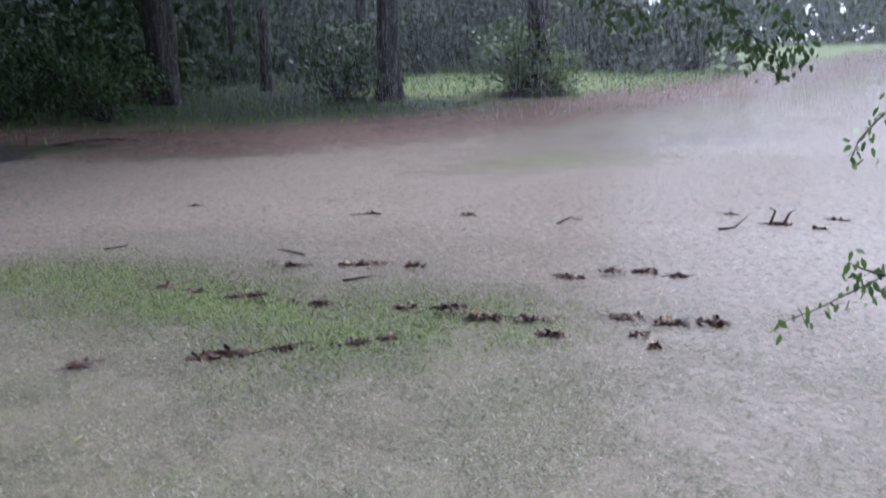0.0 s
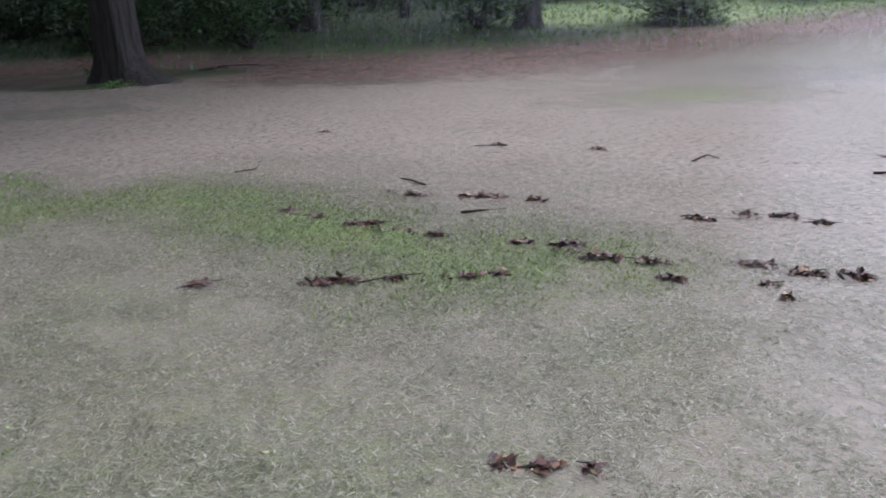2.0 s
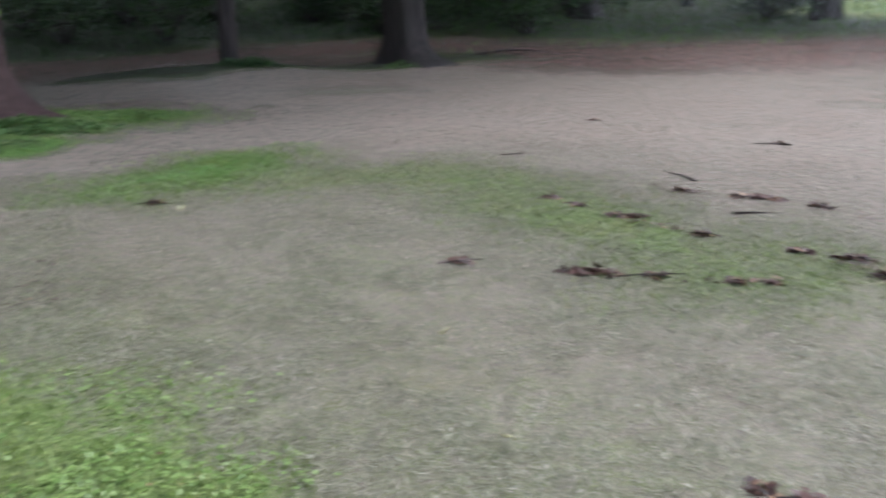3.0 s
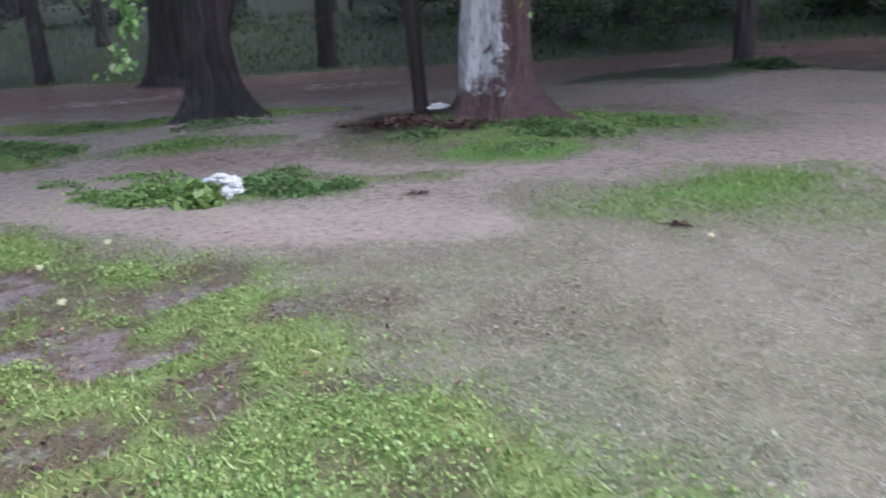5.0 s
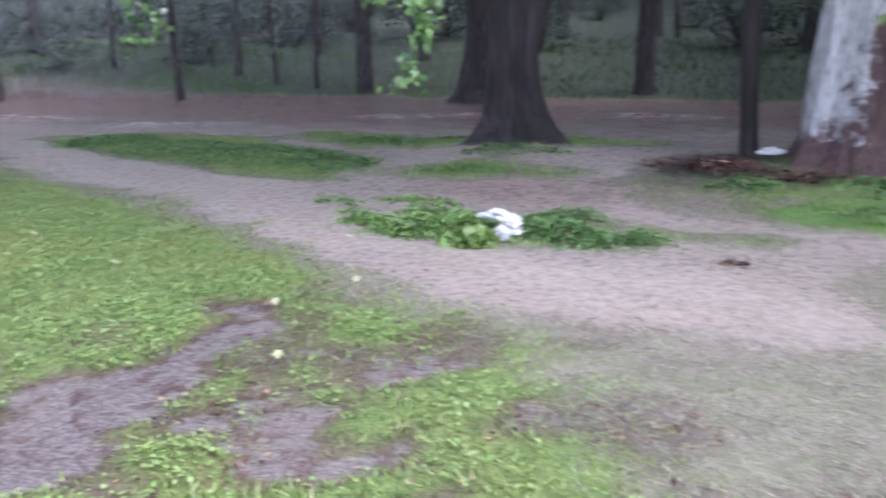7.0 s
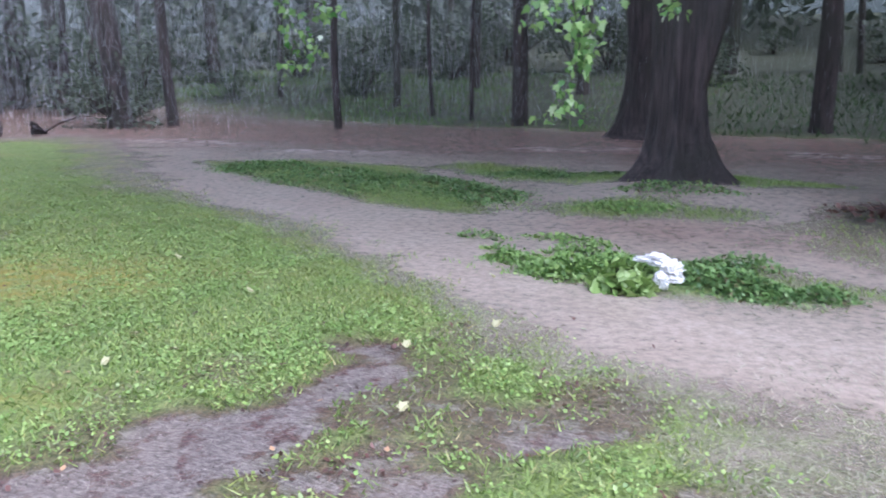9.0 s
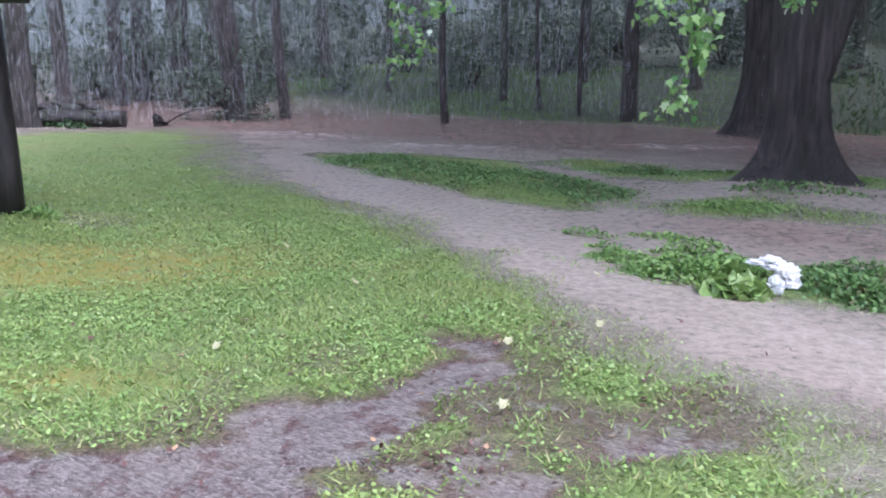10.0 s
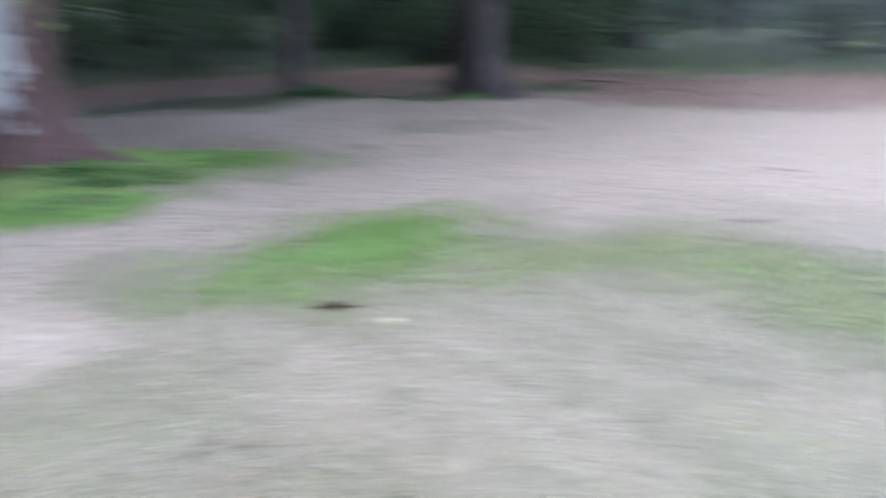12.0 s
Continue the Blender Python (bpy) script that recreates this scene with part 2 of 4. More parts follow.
def leaves(rng, centres, size, flat=0.5, long=1.6):
    """Corners of a four-cornered pointed leaf at each centre, with random turn; flat: 1 lies level, 0 any way."""
    n = len(centres)
    a = rng.uniform(0, 2 * np.pi, n)
    tilt = rng.normal(0, 1, n) * (1 - flat) * 1.2
    roll = rng.normal(0, 1, n) * (1 - flat) * 0.9
    s = size * rng.uniform(0.6, 1.3, n)
    d = np.stack([np.cos(a) * np.cos(tilt), np.sin(a) * np.cos(tilt), np.sin(tilt)], -1)
    side = np.stack([-np.sin(a) * np.cos(roll), np.cos(a) * np.cos(roll), np.sin(roll)], -1)
    c = np.asarray(centres)
    ln, wd = (s * long / 2)[:, None], (s / 2)[:, None]
    return np.stack([c - d * ln, c + side * wd - d * ln * 0.15, c + d * ln, c - side * wd - d * ln * 0.15], 1)


def lattice(x, y, seed):
    """Smooth value noise from 0 to 1."""
    def cell(i, j):
        v = np.sin(i * 127.1 + j * 311.7 + seed * 74.7) * 43758.5453
        return v - np.floor(v)
    i, j = np.floor(x), np.floor(y)
    u, v = x - i, y - j
    u, v = u * u * (3 - 2 * u), v * v * (3 - 2 * v)
    return (cell(i, j) * (1 - u) + cell(i + 1, j) * u) * (1 - v) + (cell(i, j + 1) * (1 - u) + cell(i + 1, j + 1) * u) * v


def fbm(x, y, size, seed):
    return sum(lattice(x * 2**k / size, y * 2**k / size, seed + k) * 0.5**k for k in range(4)) / 1.875


def step(a, b, v):
    k = np.clip((v - a) / (b - a), 0, 1)
    return k * k * (3 - 2 * k)


# ---- the plan of the ground ----
MOUNDS = ((-1.6, 11.0, 0.2, 1.3), (1.4, 10.0, 0.24, 1.8), (6.0, 12.6, 0.35, 2.2), (11.3, 13.8, 0.12, 1.6))


def rise(x, y):
    """Height of the land: level by the water, rising to the woods in the east and behind the creek."""
    r = np.hypot(x, y) + 1e-6
    e = step(0.3, 0.65, x / r)
    z = 0.05 * np.clip(r - 17, 0, 80) * e + 0.11 * np.clip(y - 20.5, 0, 40) * (1 - e)
    for cx, cy, a, s in MOUNDS:
        z = z + a * np.exp(-((x - cx) ** 2 + (y - cy) ** 2) / s**2)
    return z


def height(x, y):
    return float(rise(np.float64(x), np.float64(y)))


def oval(x, y, cx, cy, rx, ry, deg=0.0):
    c, s = math.cos(radians(deg)), math.sin(radians(deg))
    u, v = (x - cx) * c + (y - cy) * s, -(x - cx) * s + (y - cy) * c
    return (1 - np.hypot(u / rx, v / ry)) * min(rx, ry)


def band(x, y, line, r):
    best = np.full(np.shape(x), 1e9)
    for (ax, ay), (bx, by) in zip(line, line[1:]):
        k = np.clip(((x - ax) * (bx - ax) + (y - ay) * (by - ay)) / ((bx - ax) ** 2 + (by - ay) ** 2), 0, 1)
        best = np.minimum(best, np.hypot(x - ax - k * (bx - ax), y - ay - k * (by - ay)))
    return r - best


def inside(x, y, ring):
    """Signed distance to a closed outline, positive within."""
    odd = np.zeros(np.shape(x), bool)
    for (ax, ay), (bx, by) in zip(ring, ring[1:] + ring[:1]):
        cross = ((ay > y) != (by > y)) & (x < (bx - ax) * (y - ay) / (by - ay + 1e-12) + ax)
        odd ^= cross
    d = -band(x, y, ring + ring[:1], 0.0)
    return np.where(odd, d, -d)


LAWN = [(-13.9, 13.7), (-10.6, 11.2), (-9.4, 9.8), (-7.5, 8.5), (-5.9, 7.9), (-4.5, 7.4), (-3.6, 6.7), (-2.6, 6.0), (-1.9, 5.4),
        (-1.1, 4.9), (-0.45, 4.1), (-0.1, 3.2), (0.5, 2.35), (1.0, 1.2), (1.0, -7), (-40, -7), (-40, 6), (-15.8, 10.4)]
CREEK = [(-40, 22), (-24, 18.5), (-15, 16), (-9, 16.6), (-3, 17.2), (4, 18), (9, 18.2), (13, 16), (15, 12), (20, 8.8), (31, 3.5), (44, -1), (70, -7)]
FOOTPATH = [(-13, 14), (-9.0, 11.3), (-6.6, 9.2), (-4.2, 8.2), (-2.6, 7.0), (-1.2, 6.0), (0.4, 5.6)]
MUD = [(-2.2, 5.1), (-2.5, 4.95), (-2.22, 4.7), (-2.19, 4.41), (-2.3, 4.23), (-2.42, 4.05), (-2.69, 3.97), (-2.62, 3.66), (-2.6, 3.46), (-2.9, 3.23),
       (-3.2, 3.04), (-4.4, 2.2), (-4.6, 0.8), (-2.6, 1.6), (-1.95, 3.3), (-1.97, 3.75), (-1.82, 4.1), (-1.93, 4.35), (-1.9, 4.62), (-1.85, 4.92)]
ISLE = [(-8.6, 11.4), (-7.3, 12.1), (-5.5, 11.7), (-3.75, 10.0), (-3.45, 9.0), (-4.7, 9.2), (-6.6, 10.1)]
WADE = [(2.2, 5.7), (3.2, 5.6), (4.6, 4.3), (4.5, 2.7), (4.3, 1.6), (4.8, 0.9)]
BANK = [(4.2, 13.6), (5.3, 12.2), (6.6, 12.4), (8.0, 12.8), (9.6, 13.2), (11.4, 13.0), (12.6, 13.1)]


def plan(x, y):
    """Cover of grass, bright grass, mud, painted shade with dark soil, water depth, red silt, foam and moss over the
    ground.
    """
    wob = (fbm(x, y, 1.3, 3) - 0.5) * 0.9
    far = np.clip(np.hypot(x, y) / 12, 0.6, 3)
    ragged = (fbm(x, y, 0.35, 51) - 0.5) * 0.9
    s = lambda d, w: np.clip(0.5 + (d + wob * 0.6 * far) / (w * 1.5 * far) + ragged, 0, 1)
    lawn = s(inside(x, y, LAWN) + 0.2, 0.85)
    isle = s(inside(x, y, ISLE), 0.3)
    small = np.maximum.reduce([s(oval(x, y, -2.0, 9.55, 0.75, 0.3), 0.3), s(oval(x, y, -1.1, 9.5, 0.4, 0.18), 0.2),
                               s(band(x, y, [(-4.6, 12.4), (-2.6, 11.2), (-1.2, 11.0), (-0.4, 11.8)], 0.38), 0.3),
                               s(oval(x, y, 0.4, 7.2, 0.35, 0.12), 0.2), s(band(x, y, [(6.4, 10.0), (8.0, 9.8)], 0.16), 0.4) * 0.5])
    weeds = np.maximum.reduce([s(oval(x, y, -1.2, 7.15, 1.0, 0.45), 0.5), s(oval(x, y, 2.0, 8.95, 1.9, 0.8, 8), 0.8), s(oval(x, y, 1.6, 8.0, 0.7, 0.45), 0.3)])
    bright = s(oval(x, y, 2.95, 5.95, 0.85, 0.5, 10), 0.9)
    wade = s(band(x, y, WADE, 0.72) + (fbm(x, y, 0.7, 61) - 0.5) * 0.7, 1.0) * 0.68
    tint = np.maximum(s(oval(x, y, 14.6, 3.3, 2.2, 1.1, -20), 0.8) * 0.6, s(oval(x, y, 25, 2.5, 9, 2.6, -12), 1.5) * 0.38)
    # Low bank; its ground colour is also darkened for shade.
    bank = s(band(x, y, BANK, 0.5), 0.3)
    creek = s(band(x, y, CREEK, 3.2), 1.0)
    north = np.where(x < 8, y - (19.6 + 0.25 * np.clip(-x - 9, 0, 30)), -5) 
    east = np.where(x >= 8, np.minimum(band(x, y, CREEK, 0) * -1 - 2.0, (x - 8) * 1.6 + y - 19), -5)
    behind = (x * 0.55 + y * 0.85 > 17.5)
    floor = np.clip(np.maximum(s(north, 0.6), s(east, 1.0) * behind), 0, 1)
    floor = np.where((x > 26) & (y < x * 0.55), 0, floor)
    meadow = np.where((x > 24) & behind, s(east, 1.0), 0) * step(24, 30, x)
    torn = (fbm(x, y, 0.22, 8) - 0.5) * 0.5
    mud = np.clip(0.5 + (inside(x, y, MUD) + torn * 0.55) / 0.16, 0, 1)
    for cx, cy, rx, ry in ((-1.58, 4.02, 0.3, 0.13), (-1.37, 3.8, 0.32, 0.14), (-1.16, 4.29, 0.22, 0.1), (-1.75, 3.6, 0.26, 0.1), (-0.95, 4.48, 0.2, 0.1), (-1.2, 3.45, 0.3, 0.14)):
        mud = np.maximum(mud, np.clip(0.5 + (oval(x, y, cx, cy, rx, ry, 40) + torn * 0.6) / 0.14, 0, 1) * 0.9)
    mud = np.maximum(mud, s(oval(x, y, -0.1, 3.05, 0.3, 0.18), 0.25) * 0.6)
    bare = step(0.54, 0.64, fbm(x, y, 0.45, 71)) * np.clip(1 - np.hypot(x + 1.0, y - 3.6) / 2.6, 0, 1) ** 0.5
    mud = np.maximum(mud, bare * 0.85)
    soil = s(oval(x, y, 0.75, 9.6, 1.0, 0.85), 0.4)
    mud = np.maximum(mud, soil)
    puddle = s(oval(x, y, -7.0, 6.1, 0.5, 0.2), 0.3)
    path = s(band(x, y, FOOTPATH, 0.55), 0.5)
    dry = np.maximum.reduce([lawn, isle, small * 0.7, weeds, bright, wade, tint, bank, floor, meadow])
    patchy = np.clip((fbm(x, y, 0.9, 21) - 0.45) * 3, 0, 1) * np.clip(1.6 - np.hypot(x - 2.5, y - 1.5) / 6, 0, 1)
    lip = np.clip(1 + inside(x, y, LAWN) / 2.0, 0, 1) * np.clip((7.2 - y) / 2, 0, 1) * step(-0.15, 0.35, fbm(x, y, 0.6, 93) - 0.3)
    shallow = 0.46 * np.clip(1.45 - np.hypot(x - 2.2, y - 1.8) / 4.5, 0, 1)
    grass = np.clip(np.maximum.reduce([dry, shallow + patchy * 0.15, 0.62 * lip]), 0, 1)
    depth = np.clip((0.88 - 0.12 * patchy - 0.75 * shallow) * (1 - dry) + 0.3 * path * (1 - dry), 0, 1)
    depth = depth * (1 - 0.6 * lip)
    depth = np.maximum(depth, np.maximum(creek * (1 - np.maximum(bank, floor)) , puddle * 0.7))
    depth = np.maximum(depth, mud * 0.13 * step(0.35, 0.55, fbm(x, y, 0.5, 40)))
    depth = depth * (1 - 0.92 * soil)
    lush = np.clip(np.maximum(bright, s(oval(x, y, 1.6, 7.95, 0.7, 0.35), 0.3)), 0, 1) * 0.9
    red = np.clip(np.maximum(creek, s(band(x, y, [(-2, 8.8), (0.5, 8.5), (4, 10)], 0.5), 0.8) * 0.6), 0, 1)
    foam = np.maximum.reduce([s(band(x, y, l, 0.26), 0.3) for l in (
        [(-12.5, 13.4), (-9.8, 13.9)], [(-8.4, 13.1), (-7.0, 13.6)], [(-4.6, 15.2), (-3.2, 15.9)], [(-19, 18), (-16, 17.4)],
        [(-0.4, 16.2), (0.5, 16.2)], [(4.5, 13.6), (5.4, 13.7)])])
    moss = np.maximum(s(oval(x, y, -5.6, 4.8, 1.7, 0.7, 30), 0.8), s(oval(x, y, -3.6, 3.5, 0.5, 0.2, 30), 0.4) * 0.8)
    return dict(grass=grass, lush=lush, mud=np.minimum(1.0, mud * 1.2), shade_and_soil=np.maximum.reduce([floor, bank, soil * 0.9]), depth=depth, red=red, foam=foam, moss=moss,
                lawn=lawn, isle=isle, small=small, weeds=weeds, bright=bright, wade=wade, floor=floor, meadow=meadow)


def axis(lo, a, b, hi, fine):
    mid = np.arange(a, b + fine / 2, fine)
    def out(start, end):
        v, d = [start], fine
        while v[-1] < end:
            d *= 1.16
            v.append(v[-1] + d)
        return np.array(v[1:])
    return np.concatenate([(-out(-a, -lo))[::-1], mid, out(b, hi)])


def sheet(name, dz, material, label, category, keys, xs, ys, keep=None):
    x, y = np.meshgrid(xs, ys)
    p = plan(x, y)
    z = rise(x, y) + dz(x, y, p)
    nx, ny = len(xs), len(ys)
    i = (np.arange(ny - 1)[:, None] * nx + np.arange(nx - 1)).ravel()
    faces = np.stack([i, i + 1, i + nx + 1, i + nx], 1)
    if keep is not None:
        k = keep(p).ravel()
        faces = faces[k[faces].any(1)]
    me = bpy.data.meshes.new(name)
    me.from_pydata(np.stack([x, y, z], -1).reshape(-1, 3).tolist(), [], faces.tolist())
    for key in keys:
        me.attributes.new(key, "FLOAT", "POINT").data.foreach_set("value", p[key].ravel().astype(np.float32))
    me.polygons.foreach_set("use_smooth", [True] * len(me.polygons))
    me.materials.append(material)
    return tagged(new(name, me), label, category, kind="structure")


def cover(x, y, p):
    """Height of turf and mud over the land."""
    return (0.035 + 0.05 * (fbm(x, y, 0.5, 5) - 0.5)) * p["grass"] * (1 - p["depth"]) ** 2 - 0.03 * p["depth"] - 0.02 * p["mud"]


XS, YS = axis(-700, -13, 15, 900, 0.13), axis(-400, -3, 17, 900, 0.13)
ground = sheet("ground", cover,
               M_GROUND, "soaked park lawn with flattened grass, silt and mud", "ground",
               ("grass", "lush", "mud", "shade_and_soil", "moss"), XS, YS)
water = sheet("water", lambda x, y, p: 0.012 + 0.02 * (fbm(x, y, 0.8, 9) - 0.5) * p["red"] + 0.05 * p["foam"] * fbm(x, y, 0.4, 6), M_WATER,
              "shallow muddy flood water running over the lawn", "water", ("depth", "red", "foam"), XS, YS, lambda p: p["depth"] > 0.02)


# ---- grass ----
def scatter(rng, count, x0, x1, y0, y1, chance):
    x, y = rng.uniform(x0, x1, count), rng.uniform(y0, y1, count)
    p = plan(x, y)
    k = rng.uniform(0, 1, count) < chance(x, y, p)
    top = np.maximum(cover(x, y, p), np.where(p["depth"] > 0.12, 0.013, -1))
    return x[k], y[k], (rise(x, y) + top)[k]


def blades(name, rng, x, y, z, tall, wide, material, label, category, lay=1.0):
    n = len(x)
    a, h, lean = rng.uniform(0, 2 * np.pi, n), tall * rng.uniform(0.5, 1.4, n), rng.uniform(0.2, 1.1, n) * lay
    b = rng.uniform(0, 2 * np.pi, n)
    dx, dy = np.cos(a) * wide / 2, np.sin(a) * wide / 2
    base = np.stack([x, y, z - 0.002], -1)
    side = np.stack([dx, dy, 0 * dx], -1)
    tip = base + np.stack([np.cos(b) * h * lean, np.sin(b) * h * lean, h], -1)
    return tagged(polys(name, np.stack([base - side, base + side, tip], 1), 3, material), label, category, kind="stuff")


rng = np.random.default_rng(4)
near = lambda x, y: np.clip(1.4 - np.hypot(x + 0.5, y - 1.5) / 12, 0.2, 1)
x, y, z = scatter(rng, 520000, -14, 2, 0.8, 13.5, lambda x, y, p: np.maximum(p["lawn"] ** 1.5 * (1 - p["mud"]) * (1 - 0.75 * p["moss"]), p["isle"]) * near(x, y) ** 2)
blades("lawn_grass", rng, x, y, z, 0.032, 0.010, M_GRASS, "short bright green wet lawn grass", "grass", 1.6)
x, y, z = scatter(rng, 360000, -12, 2, 0.8, 12, lambda x, y, p: np.maximum(p["lawn"] ** 2 * (1 - p["mud"]) * (1 - 0.75 * p["moss"]) * (0.15 + 0.85 * step(0.40, 0.52, fbm(x, y, 0.55, 12))), p["isle"]) * near(x, y) ** 2)
tagged(polys("clover", leaves(rng, np.stack([x, y, z + 0.014 + 0.024 * rng.random(len(x))], -1), 0.018, 0.65, 1.1), 4, M_CLOVER),
       "low bright clover leaves in the lawn", "clover", kind="stuff")
x, y, z = scatter(rng, 150000, 0.5, 7.5, -1.0, 8, lambda x, y, p: p["wade"] * 0.6 * (1 - 0.6 * p["depth"]))
blades("flooded_grass", rng, x, y, z, 0.022, 0.011, M_EDGE, "green grass standing in thin flood water", "grass", 1.6)
x, y, z = scatter(rng, 220000, -5.5, 5.0, 4.5, 13, lambda x, y, p: np.maximum.reduce([p["lush"], p["bright"], 0.3 * p["weeds"], 0.5 * p["small"]]) * (0.3 + 0.7 * step(0.35, 0.55, fbm(x, y, 0.4, 29))))
blades("tall_grass", rng, x, y, z, 0.036, 0.013, M_CLOVER, "bright wet grass on ground above the flood", "grass")
x, y, z = scatter(rng, 60000, 1.5, 7.0, -1.0, 7, lambda x, y, p: p["wade"] * 0.5)
blades("sparse_grass", rng, x, y, z, 0.03, 0.010, M_GRASS, "thin green grass among flood debris", "grass", 1.4)
x, y, z = scatter(rng, 260000, 0.3, 9, -3.0, 8.5, lambda x, y, p: 0.6 * (p["depth"] > 0.3) * np.clip(1.3 - np.hypot(x, y) / 8, 0.1, 1) * (fbm(x, y, 0.5, 33) > 0.4))
blades("drowned_grass", rng, x, y, z, 0.008, 0.010, M_SEDGE, "straw-coloured grass tips lying in flood water", "grass", 5.0)
x, y, z = scatter(rng, 330000, -0.6, 6.0, -2.6, 6.0, lambda x, y, p: (p["lawn"] < 0.6) * np.clip(1.25 - np.hypot(x - 1.8, y - 1.2) / 4.2, 0, 1) * (0.25 + 0.75 * step(0.38, 0.56, fbm(x, y, 0.3, 37))))
blades("matted_grass", rng, x, y, z, 0.012, 0.007, M_MAT, "flattened olive grass matted under thin flood water", "grass", 4.5)
x, y, z = scatter(rng, 150000, -8, 1.5, 2.0, 10, lambda x, y, p: (p["depth"] > 0.08) * (p["depth"] < 0.7) * (p["lawn"] < 0.75) * near(x, y) * 0.7)
blades("edge_grass", rng, x, y, z, 0.014, 0.010, M_EDGE, "pale drowned grass along the edge of the flood", "grass", 2.6)
x, y, z = scatter(rng, 40000, -24, -3, 14, 30, lambda x, y, p: p["floor"] * (0.25 + 0.7 * step(0.4, 0.6, fbm(x, y, 2.5, 55))))
blades("woodland_grass", rng, x, y, z, 0.10, 0.03, M_WEED_DARK, "rank green growth on the shaded creek bank", "undergrowth")
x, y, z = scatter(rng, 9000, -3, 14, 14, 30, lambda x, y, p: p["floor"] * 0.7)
blades("forest_floor_plants", rng, x, y, z, 0.16, 0.045, M_BUSH, "low forest-floor plants, leaf colour darkened for shade", "undergrowth")
x, y, z = scatter(rng, 22000, 12, 45, 3, 40, lambda x, y, p: np.maximum(p["floor"], p["meadow"]) * 0.7)
blades("meadow_grass", rng, x, y, z, 0.15, 0.05, M_WEED_DARK, "grass on the ground under the trees", "grass")


# ---- weed patches ----
def weed_patch(at, rx, ry, tall, count, size, material, label):
    ob = thing("weed_patch", (at[0], at[1], height(*at)), label, "weeds")
    g = np.random.default_rng(int(abs(at[0] * 97 + at[1] * 31)))
    count = int(count * 1.7)
    a, r = g.uniform(0, 2 * np.pi, count), np.sqrt(g.uniform(0, 1, count))
    r = r * (0.75 + 0.5 * fbm(np.cos(a) * 2 + at[0], np.sin(a) * 2 + at[1], 0.8, 5)) * (1 + 0.15 * g.normal(0, 1, count))
    x, y = np.cos(a) * r * rx, np.sin(a) * r * ry
    lump = fbm(x + at[0], y + at[1], 0.35, 14)
    top = tall * np.clip(1.15 - r**2, 0.15, 1) * (0.2 + 1.5 * np.clip(lump - 0.15, 0, 1))
    z = np.array([height(at[0] + u, at[1] + v) for u, v in zip(x, y)]) - height(*at) + top * g.uniform(0.25, 1, count)
    polys("foliage", leaves(g, np.stack([x, y, z], -1), size * 0.62, 0.4), 4, material, ob)
    return ob


for x, y, rx, ry, n in ((-2.25, 7.2, 0.3, 0.14, 260), (-1.85, 7.0, 0.34, 0.24, 700), (-1.5, 7.2, 0.36, 0.3, 800), (-1.75, 7.6, 0.4, 0.12, 260)):
    weed_patch((x, y), rx, ry, 0.15, int(n * 1.4), 0.042, M_WEED, "low leafy green weeds on a spit of ground in flood water")
for x, y, rx, ry, n in ((-0.85, 7.15, 0.34, 0.32, 800), (-0.5, 6.95, 0.3, 0.24, 600), (-0.15, 7.0, 0.24, 0.15, 260), (-0.75, 7.6, 0.4, 0.13, 260)):
    weed_patch((x, y), rx, ry, 0.16, int(n * 1.4), 0.042, M_WEED_DARK, "dark green weeds beside a white plastic bag")
for x, y, rx, ry, n in ((-2.8, 7.9, 0.3, 0.12, 90), (-2.2, 8.1, 0.35, 0.12, 110), (-2.5, 7.5, 0.2, 0.08, 50)):
    weed_patch((x, y), rx, ry, 0.08, n, 0.05, M_WEED, "sparse tufts of green weeds in flood water")
weed_patch((-1.32, 6.72), 0.2, 0.15, 0.2, 120, 0.15, M_CLOVER, "broad-leaved bright green weed beside a white plastic bag")
weed_patch((2.15, 8.75), 0.85, 0.42, 0.13, 1500, 0.06, M_WEED_DARK, "leafy weeds round the foot of the pale tree")
weed_patch((3.25, 9.3), 1.0, 0.45, 0.11, 1300, 0.05, M_WEED, "low green weeds beside the pale tree")
weed_patch((1.6, 7.95), 0.6, 0.28, 0.09, 1200, 0.035, M_SPROUT, "short bright grass in front of the pale tree")
weed_patch((0.75, 8.75), 0.4, 0.25, 0.10, 200, 0.06, M_WEED_DARK, "thin weeds and dead leaves at the foot of a slim tree")
weed_patch((-1.6, 10.3), 0.75, 0.2, 0.10, 330, 0.05, M_WEED_DARK, "weeds at the foot of the great dark tree")
weed_patch((-3.3, 11.8), 1.2, 0.3, 0.10, 900, 0.05, M_WEED_DARK, "low green strip of weeds in the flood")
weed_patch((-2.0, 9.55), 0.7, 0.25, 0.08, 600, 0.045, M_WEED, "small tuft of half-drowned green weeds")
for x, y, rx, ry in ((-7.2, 11.0, 0.9, 0.6), (-5.9, 10.6, 1.1, 0.85), (-4.7, 10.25, 1.1, 0.85), (-3.8, 9.9, 0.7, 0.6)):
    weed_patch((x, y), rx, ry, 0.13, 2400, 0.045, M_WEED_DARK, "low dense clover on an island between flooded paths")
# Darkest leaf green used here to stand for shade along the bank.
weed_patch((6.4, 12.2), 0.6, 0.3, 0.2, 500, 0.07, M_BUSH, "weeds at the foot of a slim dark tree")
weed_patch((10.3, 12.8), 0.8, 0.3, 0.16, 400, 0.06, M_WEED_DARK, "ivy and weeds at the foot of a leaning tree")
weed_patch((0.47, 6.55), 0.12, 0.06, 0.06, 60, 0.04, M_DEAD, "small brown tuft standing in flood water")


